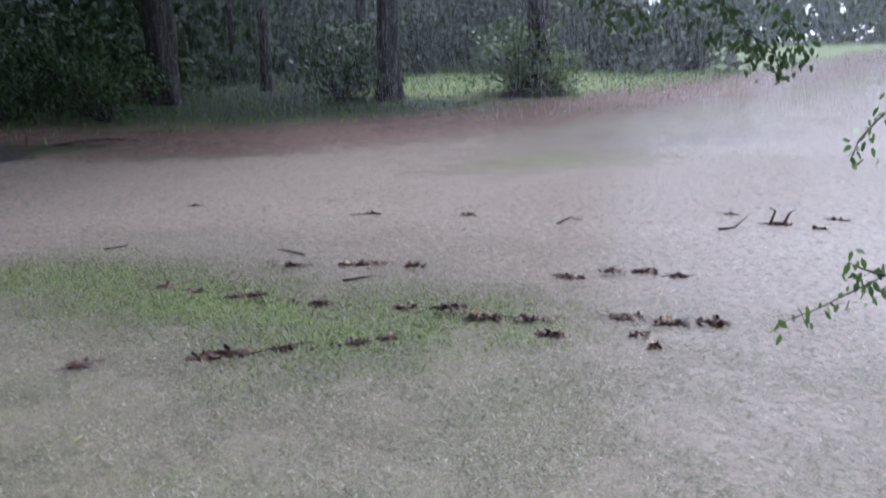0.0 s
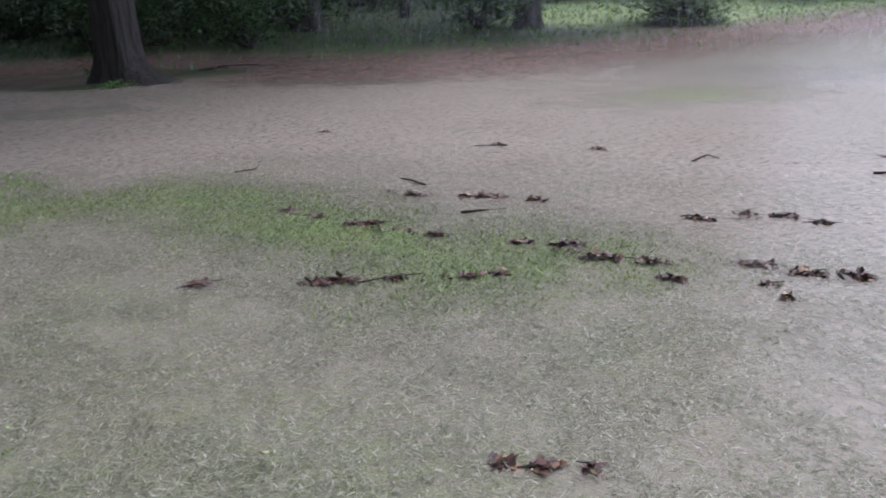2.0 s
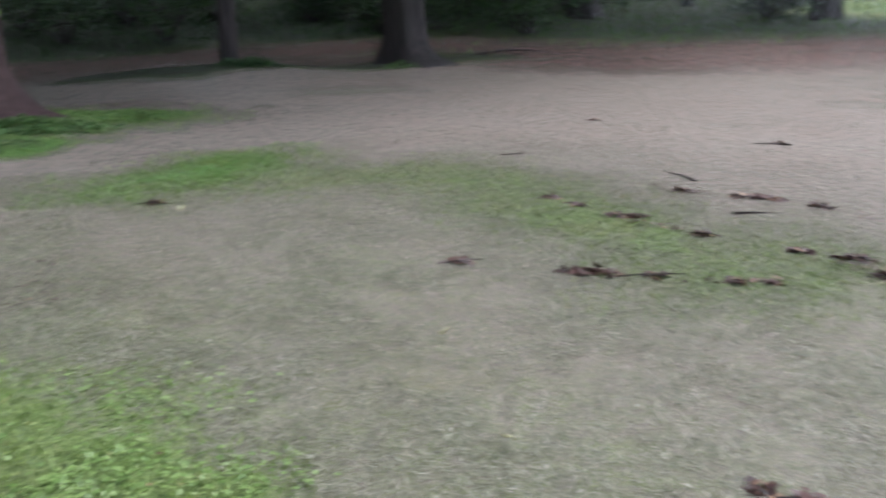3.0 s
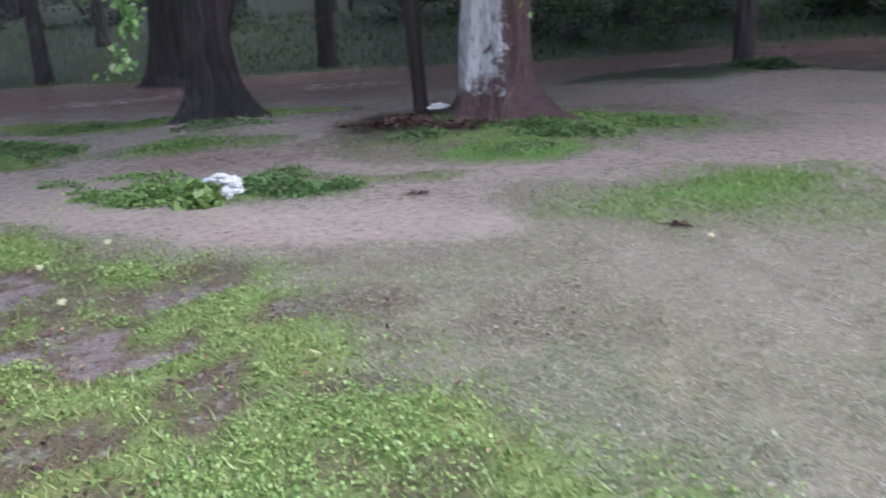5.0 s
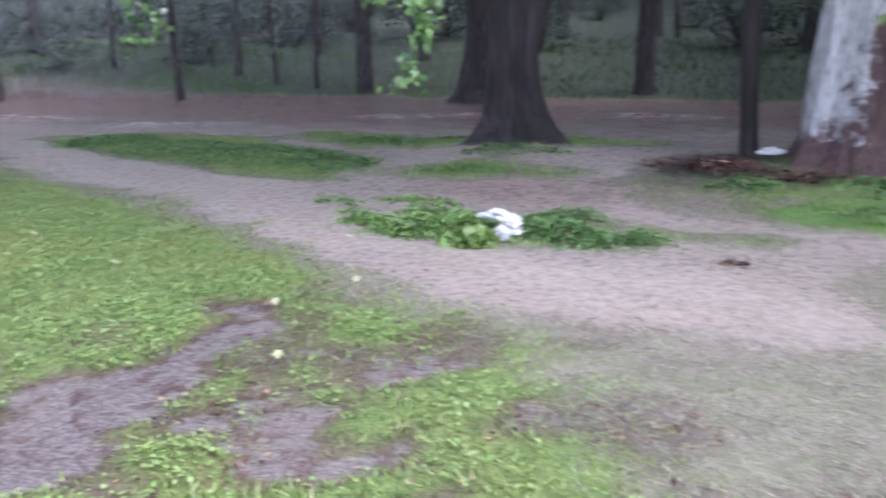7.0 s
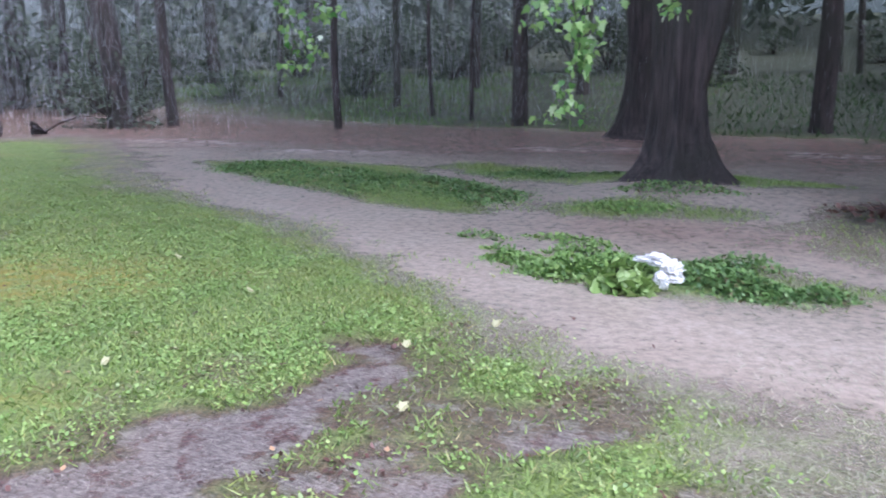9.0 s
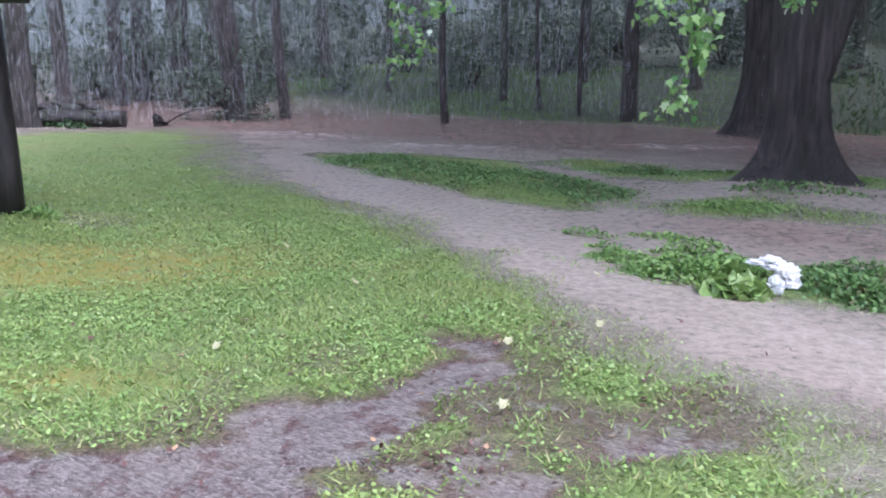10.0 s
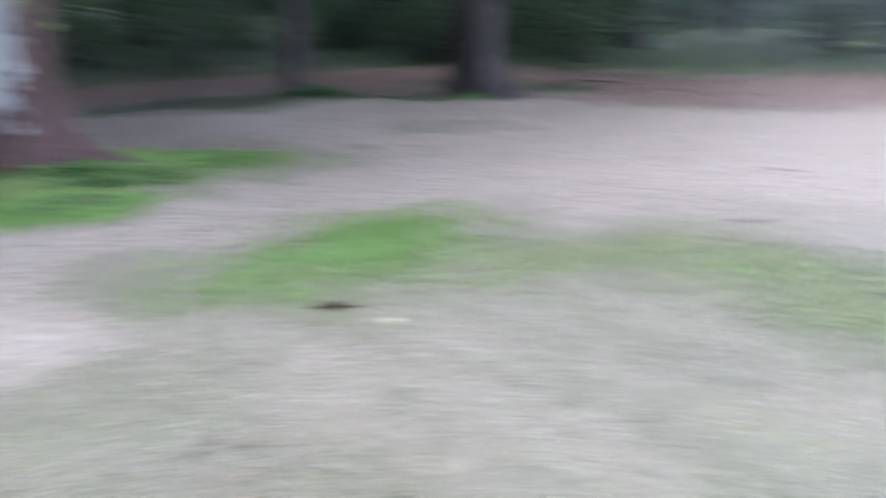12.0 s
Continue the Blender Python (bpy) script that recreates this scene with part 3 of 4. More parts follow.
# ---- trees ----
def trunk_mesh(name, tall, r, flare, lean, material, parent, sides=24, flute=0.35, seed=0, label="", roots=()):
    """A tapered trunk with root flare, furrowed bark and, for each of roots (angle, reach, height), a spreading buttress."""
    path, radii = [], []
    steps = 44 if sides > 30 else 22
    for i in range(steps + 1):
        k = (i / steps) ** 1.8
        z = k * tall
        sway = 0.006 * tall * noise.noise((seed * 3.1, z * 0.3, 0))
        path.append((lean[0] * z + sway, lean[1] * z + sway * 0.6, z - 0.15))
        radii.append(r * (1 - 0.55 * k) + flare * r * math.exp(-z / (r * 0.62)))
    verts, faces = tube(path, radii, sides, flute, seed)
    ridge = 0.06 if sides > 30 else 0.025
    out = []
    for v in verts:
        zz = max(v.z + 0.15, 0)
        a = math.atan2(v.y - lean[1] * zz, v.x - lean[0] * zz)
        w = 1 if roots else 1 + 0.42 * flare * math.exp(-zz / (r * 0.9)) * math.cos(5 * a + seed * 1.7 + 0.4 * zz)
        for turn, reach, high in roots:
            w += reach / r * math.exp(-zz / high) * max(0.0, math.cos(a - radians(turn) + 0.15 * math.sin(zz * 5 + turn))) ** 7
            w += 0.10 * math.exp(-zz / 2.5) * max(0.0, math.cos(a - radians(turn) - 0.12 * zz)) ** 12
        w += ridge * noise.noise((math.cos(a) * 5 + seed, math.sin(a) * 5, zz * 0.5)) * 2
        w += ridge * (abs(noise.noise((math.cos(a) * 11, math.sin(a) * 11 + seed, zz * 0.8))) - 0.25) * 2
        c = Vector((lean[0] * zz, lean[1] * zz, v.z))
        out.append(c + (v - c) * w)
    return link(name, out, faces, material, parent, label, True)


def limb_mesh(parent, tall, r, lean, seed, material):
    g = random.Random(seed)
    for k in range(4):
        z = tall * (0.55 + 0.1 * k)
        a = g.uniform(0, 6.28)
        ln = tall * g.uniform(0.22, 0.34)
        p = [(lean[0] * z + math.cos(a) * ln * s, lean[1] * z + math.sin(a) * ln * s, z + ln * 0.75 * s**0.8) for s in (0, 0.25, 0.5, 0.75, 1)]
        v, f = tube(p, [r * 0.42, r * 0.33, r * 0.25, r * 0.16, r * 0.06], 8, 0.2, seed + k)
        link("limb", v, f, material, parent, "", True)


CROWNS = {}


def crown_mesh(parent, tall, lean, spread, seed):
    """Leaf clumps round the limbs, high above the walk."""
    key = seed % 3
    if key not in CROWNS:
        g = np.random.default_rng(50 + key)
        hub = g.normal(0, 1, (46, 3)) * (0.42, 0.42, 0.26)
        c = np.repeat(hub, 42, 0) + g.normal(0, 1, (46 * 42, 3)) * (0.11, 0.11, 0.08)
        ob = polys("crown", leaves(g, c, 0.085, 0.3), 4, M_CROWN, parent)
        CROWNS[key] = ob.data
    else:
        ob = new("crown", CROWNS[key])
        ob.parent = parent
    ob.location = (lean[0] * tall * 0.85, lean[1] * tall * 0.85, tall * 0.88)
    ob.scale = (spread, spread, spread * 0.9)


def tree(x, y, r, tall=13.0, lean=(0.0, 0.0), flare=0.5, material=M_BARK_FAR, seed=0, label="", spread=4.0, flute=0.35, sides=20, crown=True, group="", roots=()):
    ob = thing("tree", (x, y, height(x, y)), label, "tree", group)
    trunk_mesh("trunk", tall, r, flare, lean, material, ob, sides, flute, seed, "", roots)
    limb_mesh(ob, tall, r, lean, seed, material)
    if crown:
        crown_mesh(ob, tall, lean, spread, seed)
    # Second, lower crown out of view, added to shade the ground below.
    if roots and x < 15:
        crown_mesh(ob, tall * 0.7, lean, spread * 1.1, seed + 1)
    return ob


DARK = "tall tree with dark rain-soaked trunk"
great = tree(-1.78, 11.15, 0.285, 16, (0.01, 0.0), 0.28, M_BARK, 1, "great tree with thick dark furrowed trunk and spreading roots", 5.5, 0.3, 128,
             roots=((-12, 0.42, 0.30), (192, 0.40, 0.27), (-74, 0.40, 0.24), (-128, 0.22, 0.28), (-42, 0.18, 0.3), (55, 0.3, 0.3), (120, 0.3, 0.3)))
v, f = tube([(0.0, 0.0, 0.1), (0.07, -0.03, 0.6), (0.16, -0.04, 1.1), (0.30, -0.03, 1.7), (0.46, 0.0, 2.4), (0.75, 0.1, 3.6), (1.3, 0.3, 6), (2.2, 0.6, 10)],
            [0.05, 0.13, 0.17, 0.18, 0.17, 0.16, 0.13, 0.06], 28, 0.35, 5)
link("leaning_stem", v, f, M_BARK, great, "", True)
tree(-3.62, 18.2, 0.40, 16, (-0.01, 0.0), 0.3, M_BARK, 2, "thick dark tree on the creek bank behind the great tree", 4.5, 0.3, 48,
     roots=((190, 0.3, 0.3), (-20, 0.3, 0.3), (-90, 0.25, 0.25)))
pale = tree(1.76, 9.75, 0.365, 15, (0.0, 0.0), 0.18, M_PALE_BARK, 4, "thick tree with pale flaking bark and red-brown wet base", 5.0, 0.3, 128,
            roots=((-22, 0.55, 0.30), (-58, 0.36, 0.26), (-100, 0.24, 0.2), (205, 0.2, 0.2), (60, 0.3, 0.3), (130, 0.25, 0.3)))
v, f = tube([(-0.08, -0.60, 0.0), (-0.02, -0.52, 0.14), (0.1, -0.45, 0.34), (0.18, -0.41, 0.6), (0.2, -0.38, 0.9), (0.17, -0.38, 1.2), (0.2, -0.36, 1.6), (0.18, -0.33, 2.6)],
            [0.016, 0.018, 0.017, 0.017, 0.016, 0.015, 0.014, 0.01], 8, 0.3, 3)
link("vine", v, f, M_VINE, pale, "pale brown vine climbing the trunk", True)
g2 = np.random.default_rng(77)
polys("ivy", leaves(g2, np.stack([0.2 + g2.normal(0, 0.1, 90), -0.37 + g2.normal(0, 0.03, 90), 1.75 + g2.normal(0, 0.22, 90)], -1), 0.06, 0.2), 4, M_WEED, pale, "green leaves on the trunk")
tree(0.90, 10.4, 0.105, 10, (-0.035, 0.0), 0.35, M_BARK, 3, "slim dark tree beside the pale tree", 2.6)
tree(6.25, 12.6, 0.15, 11, (-0.01, 0.0), 0.45, M_BARK, 4, "slim dark tree on a low bank", 5.5)
# Unseen crown spread widened to 8 m for more shade.
tree(10.5, 13.35, 0.38, 15, (-0.07, 0.0), 0.3, M_BARK, 5, "leaning dark tree with flared roots at the flood's edge", 8.0, 0.3, 64,
     roots=((-35, 0.85, 0.24), (-75, 0.35, 0.3), (-110, 0.3, 0.3), (150, 0.25, 0.3), (60, 0.3, 0.3)))
tree(21.4, 18.5, 0.5, 16, (-0.06, 0.0), 0.6, M_BARK, 6, "tall dark tree with a straight wet trunk", 5.0, 0.3, 24)
tree(25.6, 12.6, 0.42, 14, (0.02, 0.0), 0.5, M_BARK, 7, "dark forked tree on the lawn beside the creek", 5.0, 0.3, 24)
tree(29.6, 8.6, 0.42, 13, (0.03, 0.0), 0.4, M_BARK, 8, "tree clothed in leafy sprouts on a mound of roots", 4.5, 0.4, 48,
     roots=((-65, 1.0, 0.3), (110, 1.3, 0.28), (160, 0.9, 0.3), (-120, 0.7, 0.3), (-160, 0.6, 0.3)))
for x, y, r, lean, n in ((-16.95, 12.0, 0.23, (-0.03, 0), 0), (-19.8, 14.8, 0.2, (-0.02, 0), 1), (-22.0, 18.2, 0.2, (-0.01, 0), 2), (-20.4, 19.4, 0.11, (0.02, 0), 0),
                         (-14.9, 15.9, 0.27, (-0.10, 0), 1), (-14.2, 16.8, 0.13, (-0.05, 0), 2), (-10.3, 17.8, 0.085, (-0.01, 0), 0), (-6.85, 20.2, 0.18, (-0.02, 0), 1),
                         (-8.3, 20.7, 0.06, (0.02, 0), 2), (-9.6, 21.3, 0.055, (-0.04, 0), 0), (-0.42, 20.6, 0.22, (0.0, 0), 1), (-3.4, 23.5, 0.2, (0.01, 0), 2)):
    tree(x, y, r, 13 + n, lean, 0.4, M_BARK, 10 + n, DARK + " by the creek", 2.6, 0.25, 16, group="trees along the creek")
wood = random.Random(9)
for k in range(34):
    a = radians(wood.uniform(-52, 62))
    d = wood.uniform(25, 40) + (8 if a > radians(42) else 0)
    x, y = math.sin(a) * d, math.cos(a) * d
    tree(x, y, wood.uniform(0.08, 0.26), wood.uniform(11, 16), (wood.uniform(-0.05, 0.05), 0), 0.3, M_BARK_FAR, k, "woodland tree in deep shade behind the creek", 2.8 if a < radians(12) else 4.2, 0.2, 10,
         group="trees of the wood")


# ---- understory and far woods ----
BUSH = {}


def bush(x, y, size, seed, material=M_BUSH, label="leafy understory bush in the shade"):
    ob = thing("bush", (x, y, height(x, y) - 0.05), label, "bush", "bushes of the wood")
    key = (seed % 4, material.name)
    if key not in BUSH:
        g = np.random.default_rng(200 + seed)
        hub = g.normal(0, 1, (26, 3)) * (0.36, 0.36, 0.3) + (0, 0, 0.62)
        hub[:, 2] = np.abs(hub[:, 2])
        c = np.repeat(hub, 38, 0) + g.normal(0, 1, (26 * 38, 3)) * (0.11, 0.11, 0.09)
        c[:, 2] = np.abs(c[:, 2])
        leaf_ob = polys("foliage", leaves(g, c, 0.06, 0.45), 4, material, ob)
        v, f = [], []
        for h in hub[:14]:
            vv, ff = tube([(0, 0, 0), h * 0.5 + (0.05, 0, 0.06), h], [0.018, 0.012, 0.005], 5)
            f += [tuple(i + len(v) for i in q) for q in ff]
            v += vv
        stem = link("framework", v, f, M_BARK_FAR, ob)
        BUSH[key] = (leaf_ob.data, stem.data)
    else:
        for nm, me in zip(("foliage", "framework"), BUSH[key]):
            new(nm, me).parent = ob
    ob.scale = (size, size, size * 0.9)
    ob.rotation_euler = (0, 0, seed * 1.3)


# Bushes west of 12 degrees take the leaves paled for haze.
for k in range(52):
    a = radians(wood.uniform(-54, 60))
    d = wood.uniform(27.5, 37)
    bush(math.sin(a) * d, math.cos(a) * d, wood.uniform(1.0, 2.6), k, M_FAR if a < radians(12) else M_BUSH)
# Extra bushes added as a dark mass where the wood lies in shade.
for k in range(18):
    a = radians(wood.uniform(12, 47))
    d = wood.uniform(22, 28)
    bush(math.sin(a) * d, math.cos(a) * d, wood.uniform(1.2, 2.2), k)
for x, y, s in ((-15.2, 16.0, 1.3), (-16.2, 17.4, 1.5), (-19.5, 19.8, 2.4), (-24, 20.5, 3), (-22.5, 15.5, 1.8)):
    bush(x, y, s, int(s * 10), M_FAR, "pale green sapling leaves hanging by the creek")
for x, y, s, n in ((29.9, 8.3, 1.7, 1), (30.2, 9.2, 2.6, 2), (29.0, 9.2, 1.9, 3), (29.3, 7.9, 1.2, 4)):
    bush(x, y, s, n, M_SPROUT, "light green sprouts round the foot of a tree")
for x, y, s, n in ((24.5, 13.8, 2.2, 1), (27.0, 15.2, 2.6, 2), (20, 22, 3, 3), (23, 21, 2.6, 4), (18.2, 24, 3, 5), (31, 17, 3, 6)):
    bush(x, y, s, n)
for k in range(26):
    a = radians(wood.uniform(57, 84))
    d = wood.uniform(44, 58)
    bush(math.sin(a) * d, math.cos(a) * d, wood.uniform(3, 6), k, M_FAR, "bush beyond the flooded field, paled in colour for haze")

g3 = np.random.default_rng(31)
n = 90000
a = np.radians(g3.uniform(-66, 80, n))
d = g3.uniform(38, 58, n) + 14 * step(55, 80, np.degrees(a))
x, y = np.sin(a) * d, np.cos(a) * d
lump = fbm(np.degrees(a), d, 6.0, 17)
z = rise(x, y) + g3.uniform(0, 1, n) ** 0.9 * (9 + 12 * lump)
leaf = leaves(g3, np.stack([x, y, z], -1), 0.46, 0.25)
thin = g3.uniform(0, 1, n) < 0.16 + 0.5 * step(0.42, 0.62, fbm(np.degrees(a), z, 5.0, 19))
# Outside this bearing the same leaves take the colour paled for haze.
east_side = (np.degrees(a) > 14) & (np.degrees(a) < 56)
tagged(polys("far_woods", leaf[~east_side & thin], 4, M_FAR), "woodland foliage behind the creek, greyed in colour for haze", "woods", kind="stuff")
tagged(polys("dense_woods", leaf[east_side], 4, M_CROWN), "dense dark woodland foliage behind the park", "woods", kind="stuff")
# Unseen leaf screen behind the viewpoint, added to cut level light.
n = 15000
a = np.radians(g3.uniform(130, 294, n))
d = g3.uniform(24, 34, n)
x, y = np.sin(a) * d, np.cos(a) * d
z = rise(x, y) + g3.uniform(0, 1, n) * (6 + 10 * fbm(np.degrees(a), d, 6.0, 27))
tagged(polys("woods_behind", leaves(g3, np.stack([x, y, z], -1), 0.8, 0.25), 4, M_CROWN), "unseen leaf screen added to block low light", "woods", kind="stuff")
n = 9000
a = np.radians(g3.uniform(80, 130, n))
d = g3.uniform(85, 120, n)
x, y = np.sin(a) * d, np.cos(a) * d
z = rise(x, y) + g3.uniform(0, 1, n) * (3 + 16 * fbm(np.degrees(a), d, 5.0, 23))
tagged(polys("distant_trees", leaves(g3, np.stack([x, y, z], -1), 1.1, 0.25), 4, M_BUSH), "distant trees across the flooded field", "woods", kind="stuff")


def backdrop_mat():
    m = Nodes("glowing_mist_backdrop")
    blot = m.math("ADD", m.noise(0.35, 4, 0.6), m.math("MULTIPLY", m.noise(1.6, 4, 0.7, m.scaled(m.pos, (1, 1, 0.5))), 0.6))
    # Mist brightness painted as a dim emission on the added sheet.
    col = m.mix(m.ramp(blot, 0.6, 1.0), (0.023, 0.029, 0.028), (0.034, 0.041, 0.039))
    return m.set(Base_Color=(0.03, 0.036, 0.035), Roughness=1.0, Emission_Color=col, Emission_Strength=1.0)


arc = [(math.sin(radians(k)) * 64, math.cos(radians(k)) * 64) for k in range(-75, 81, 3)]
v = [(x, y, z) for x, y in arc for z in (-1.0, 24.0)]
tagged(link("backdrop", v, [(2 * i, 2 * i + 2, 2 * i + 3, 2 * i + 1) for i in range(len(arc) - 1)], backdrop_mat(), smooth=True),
       "added backdrop sheet with a dim grey glow for mist", "backdrop", kind="structure")


# ---- hanging branches ----
def maple_leaf():
    """Corners of one lobed leaf, a unit long, in the x-z plane, tip down."""
    pts = [(0, 0), (0.18, -0.05), (0.42, 0.05), (0.34, -0.2), (0.55, -0.42), (0.26, -0.48), (0.2, -0.66), (0, -1.0)]
    right = [(px, 0.12 * abs(px), pz) for px, pz in pts]
    return right + [(-px, py, pz) for px, py, pz in right[-2:0:-1]]


LOBES = maple_leaf()


def branch(name, lines, size, per, material, label, lobed=True, seed=1, twig_r=0.008):
    ob = thing(name, lines[0][0], label, "branch")
    base = Vector(lines[0][0])
    g = random.Random(seed)
    verts, faces = [], []
    for line in lines:
        pts = [Vector(p) - base for p in line]
        v, f = tube(pts, [twig_r * (1 - 0.7 * i / (len(pts) - 1)) for i in range(len(pts))], 6, 0.2)
        link("twig", v, f, M_TWIG, ob)
        for i in range(len(pts) - 1):
            for k in range(per):
                p = pts[i].lerp(pts[i + 1], g.random()) + Vector((g.gauss(0, 1), g.gauss(0, 1), g.gauss(0, 0.7))) * size * 0.8
                turn = Euler((g.gauss(0.2, 0.5), g.gauss(0, 0.5), g.uniform(0, 6.28))).to_matrix()
                s = size * g.uniform(0.6, 1.25)
                shape = LOBES if lobed else [(0, 0, 0), (0.22, 0.05, -0.3), (0.2, 0.05, -0.65), (0, 0, -1), (-0.2, 0.05, -0.65), (-0.22, 0.05, -0.3)]
                n0 = len(verts)
                verts += [p + turn @ (Vector(c) * s) for c in shape]
                faces.append(tuple(range(n0, n0 + len(shape))))
    link("foliage", verts, faces, material, ob)
    return ob

branch("maple_branch", [[(-1.98, 8.01, 2.94), (-2.04, 7.42, 2.23), (-2.07, 7.19, 1.91), (-2.11, 6.99, 1.70)], [(-2.04, 7.42, 2.23), (-1.87, 7.19, 1.87), (-1.80, 7.16, 1.61), (-1.82, 7.09, 1.39), (-1.87, 7.01, 1.21), (-1.89, 6.96, 1.06)], [(-2.04, 7.42, 2.23), (-1.82, 7.34, 1.88), (-1.78, 7.31, 1.65), (-1.78, 7.26, 1.47)], [(-1.98, 8.01, 2.94), (-1.46, 7.88, 2.13), (-1.30, 7.79, 1.89), (-1.27, 7.79, 1.80)], [(-1.46, 7.88, 2.13), (-1.60, 7.74, 1.93)]],
       0.07, 22, M_MAPLE, "bright green maple branch hanging low in front of the great tree", True, 3)
branch("maple_branch", [[(-5.62, 8.96, 3.33), (-5.13, 8.66, 2.39), (-4.89, 8.60, 2.05), (-4.71, 8.53, 1.83)], [(-5.13, 8.66, 2.39), (-5.07, 8.37, 2.10), (-5.00, 8.35, 1.83), (-4.92, 8.33, 1.56)], [(-4.94, 8.36, 1.72), (-4.97, 8.24, 1.37)], [(-4.96, 8.40, 1.94), (-4.78, 8.43, 1.62), (-4.77, 8.37, 1.35)], [(-4.89, 8.60, 2.05), (-4.59, 8.64, 1.96)]],
       0.072, 15, M_MAPLE, "green maple spray hanging over the flooded path", True, 4)
branch("drooping_branch", [[(21.22, 6.66, 7.86), (20.77, 3.91, 5.31), (19.96, 2.36, 3.63), (20.02, 1.70, 2.63)], [(20.77, 3.91, 5.31), (20.33, 1.55, 3.62), (20.43, 0.77, 2.49), (20.39, 0.34, 1.50)], [(20.77, 3.91, 5.31), (20.73, 0.62, 3.49), (20.91, -0.27, 2.48), (20.92, -0.68, 1.73)], [(20.43, 0.77, 2.49), (20.65, 0.03, 1.99), (20.60, -0.19, 1.37)], [(21.22, 6.66, 7.86), (20.16, 4.81, 4.54), (20.15, 4.23, 3.35), (20.22, 3.68, 2.56)], [(20.15, 4.23, 3.35), (20.58, 3.10, 2.95), (20.64, 2.69, 2.42)], [(20.77, 3.91, 5.31), (20.25, 1.66, 3.50), (20.39, 1.03, 2.87), (20.09, 1.31, 2.13)]],
       0.21, 44, M_CROWN, "dark drooping leafy bough over the flooded field", False, 5, 0.03)
sapling = branch("sapling", [[(4.28, -2.15, 0.0), (4.34, -2.12, 0.8), (4.5, -2.05, 1.7)]] + [[(4.39, -1.96, 0.85), (3.99, -1.63, 0.75), (3.92, -1.53, 0.70), (3.83, -1.37, 0.61), (3.75, -1.23, 0.55)], [(3.99, -1.63, 0.75), (3.95, -1.54, 0.78), (3.93, -1.47, 0.81)]] + [[(4.95, -1.97, 1.77), (4.52, -1.66, 1.53), (4.44, -1.55, 1.41), (4.39, -1.48, 1.32), (4.35, -1.45, 1.22)]],
       0.055, 13, M_WEED_DARK, "thin sapling with small green leaves at the edge of the flood", False, 6, 0.007)
sapling["category"] = "sapling"


# ---- debris left by the flood ----
def litter(x, y, length, wide, count, turn, seed, tall=0.04, label="clump of sodden brown leaves and twigs left on the lawn"):
    ob = thing("leaf_litter", (x, y, height(x, y) + 0.006), label, "debris", "clumps of debris")
    ob.rotation_euler = (0, 0, radians(turn))
    g = np.random.default_rng(seed)
    along = g.normal(0, 0.3, count) if count > 200 else g.uniform(-0.5, 0.5, count)
    c = np.stack([along * length, g.normal(0, 0.35, count) * wide, np.abs(g.normal(0, 0.6, count)) * tall * 0.6 + 0.006], -1)
    c[:, 2] *= np.clip(1.2 - np.abs(c[:, 0]) / length * 1.8, 0.2, 1)
    polys("leaf_heap", leaves(g, c, 0.042, 0.6), 4, M_DEAD, ob)
    for k in range(max(2, count // 22)):
        p = Vector((g.uniform(-0.4, 0.4) * length, g.normal(0, 0.3) * wide, 0.012))
        d = Vector((g.normal(0, 1), g.normal(0, 0.35), abs(g.normal(0, 0.12)))) * g.uniform(0.03, 0.08)
        v, f = tube([p - d, p + Vector((0, 0, 0.01)), p + d], [0.006, 0.005, 0.003], 5)
        link("twig", v, f, M_TWIG, ob)


def stick(points, r, label, kind="stick"):
    x0, y0 = points[0][0], points[0][1]
    ob = thing(kind, (x0, y0, height(x0, y0)), label, "stick")
    p = [(px - x0, py - y0, pz) for px, py, pz in points]
    v, f = tube(p, [r * (1 - 0.6 * i / (len(p) - 1)) for i in range(len(p))], 8, 0.3, r * 100)
    link("wood", v, f, M_TWIG, ob, "", True)


# strand lines of fine flotsam between the clumps
WRACK = ([(4.7, 3.4), (4.66, 2.5), (4.75, 1.93), (4.94, 1.27), (4.9, 0.7), (4.95, 0.45), (5.3, -0.2), (5.4, -0.75)],
         [(3.1, 2.5), (3.45, 1.95), (3.62, 1.85), (3.75, 1.5), (4.07, 1.25), (4.3, 1.08)],
         [(5.6, 3.4), (5.86, 2.4), (6.08, 1.8), (6.2, 0.5), (6.6, 0.0), (6.65, -0.3)],
         [(8.4, 3.6), (8.7, 2.4), (8.65, 1.1), (9.2, -0.6), (9.8, -1.6)])
for line in WRACK:
    near_line = lambda x, y, p: np.clip(band(x, y, line, 0.10) * 12, 0, 1) * step(0.5, 0.66, fbm(x, y, 0.3, 81)) * 0.16
    x, y, z = scatter(rng, 30000, min(q[0] for q in line) - 0.2, max(q[0] for q in line) + 0.2, min(q[1] for q in line), max(q[1] for q in line), near_line)
    tagged(polys("strand_line", leaves(rng, np.stack([x, y, z + 0.008 + 0.012 * rng.random(len(x))], -1), 0.02, 0.7, 2.2), 4, M_DEAD),
           "thin line of dark twigs and leaf scraps left by the flood", "debris", kind="stuff")

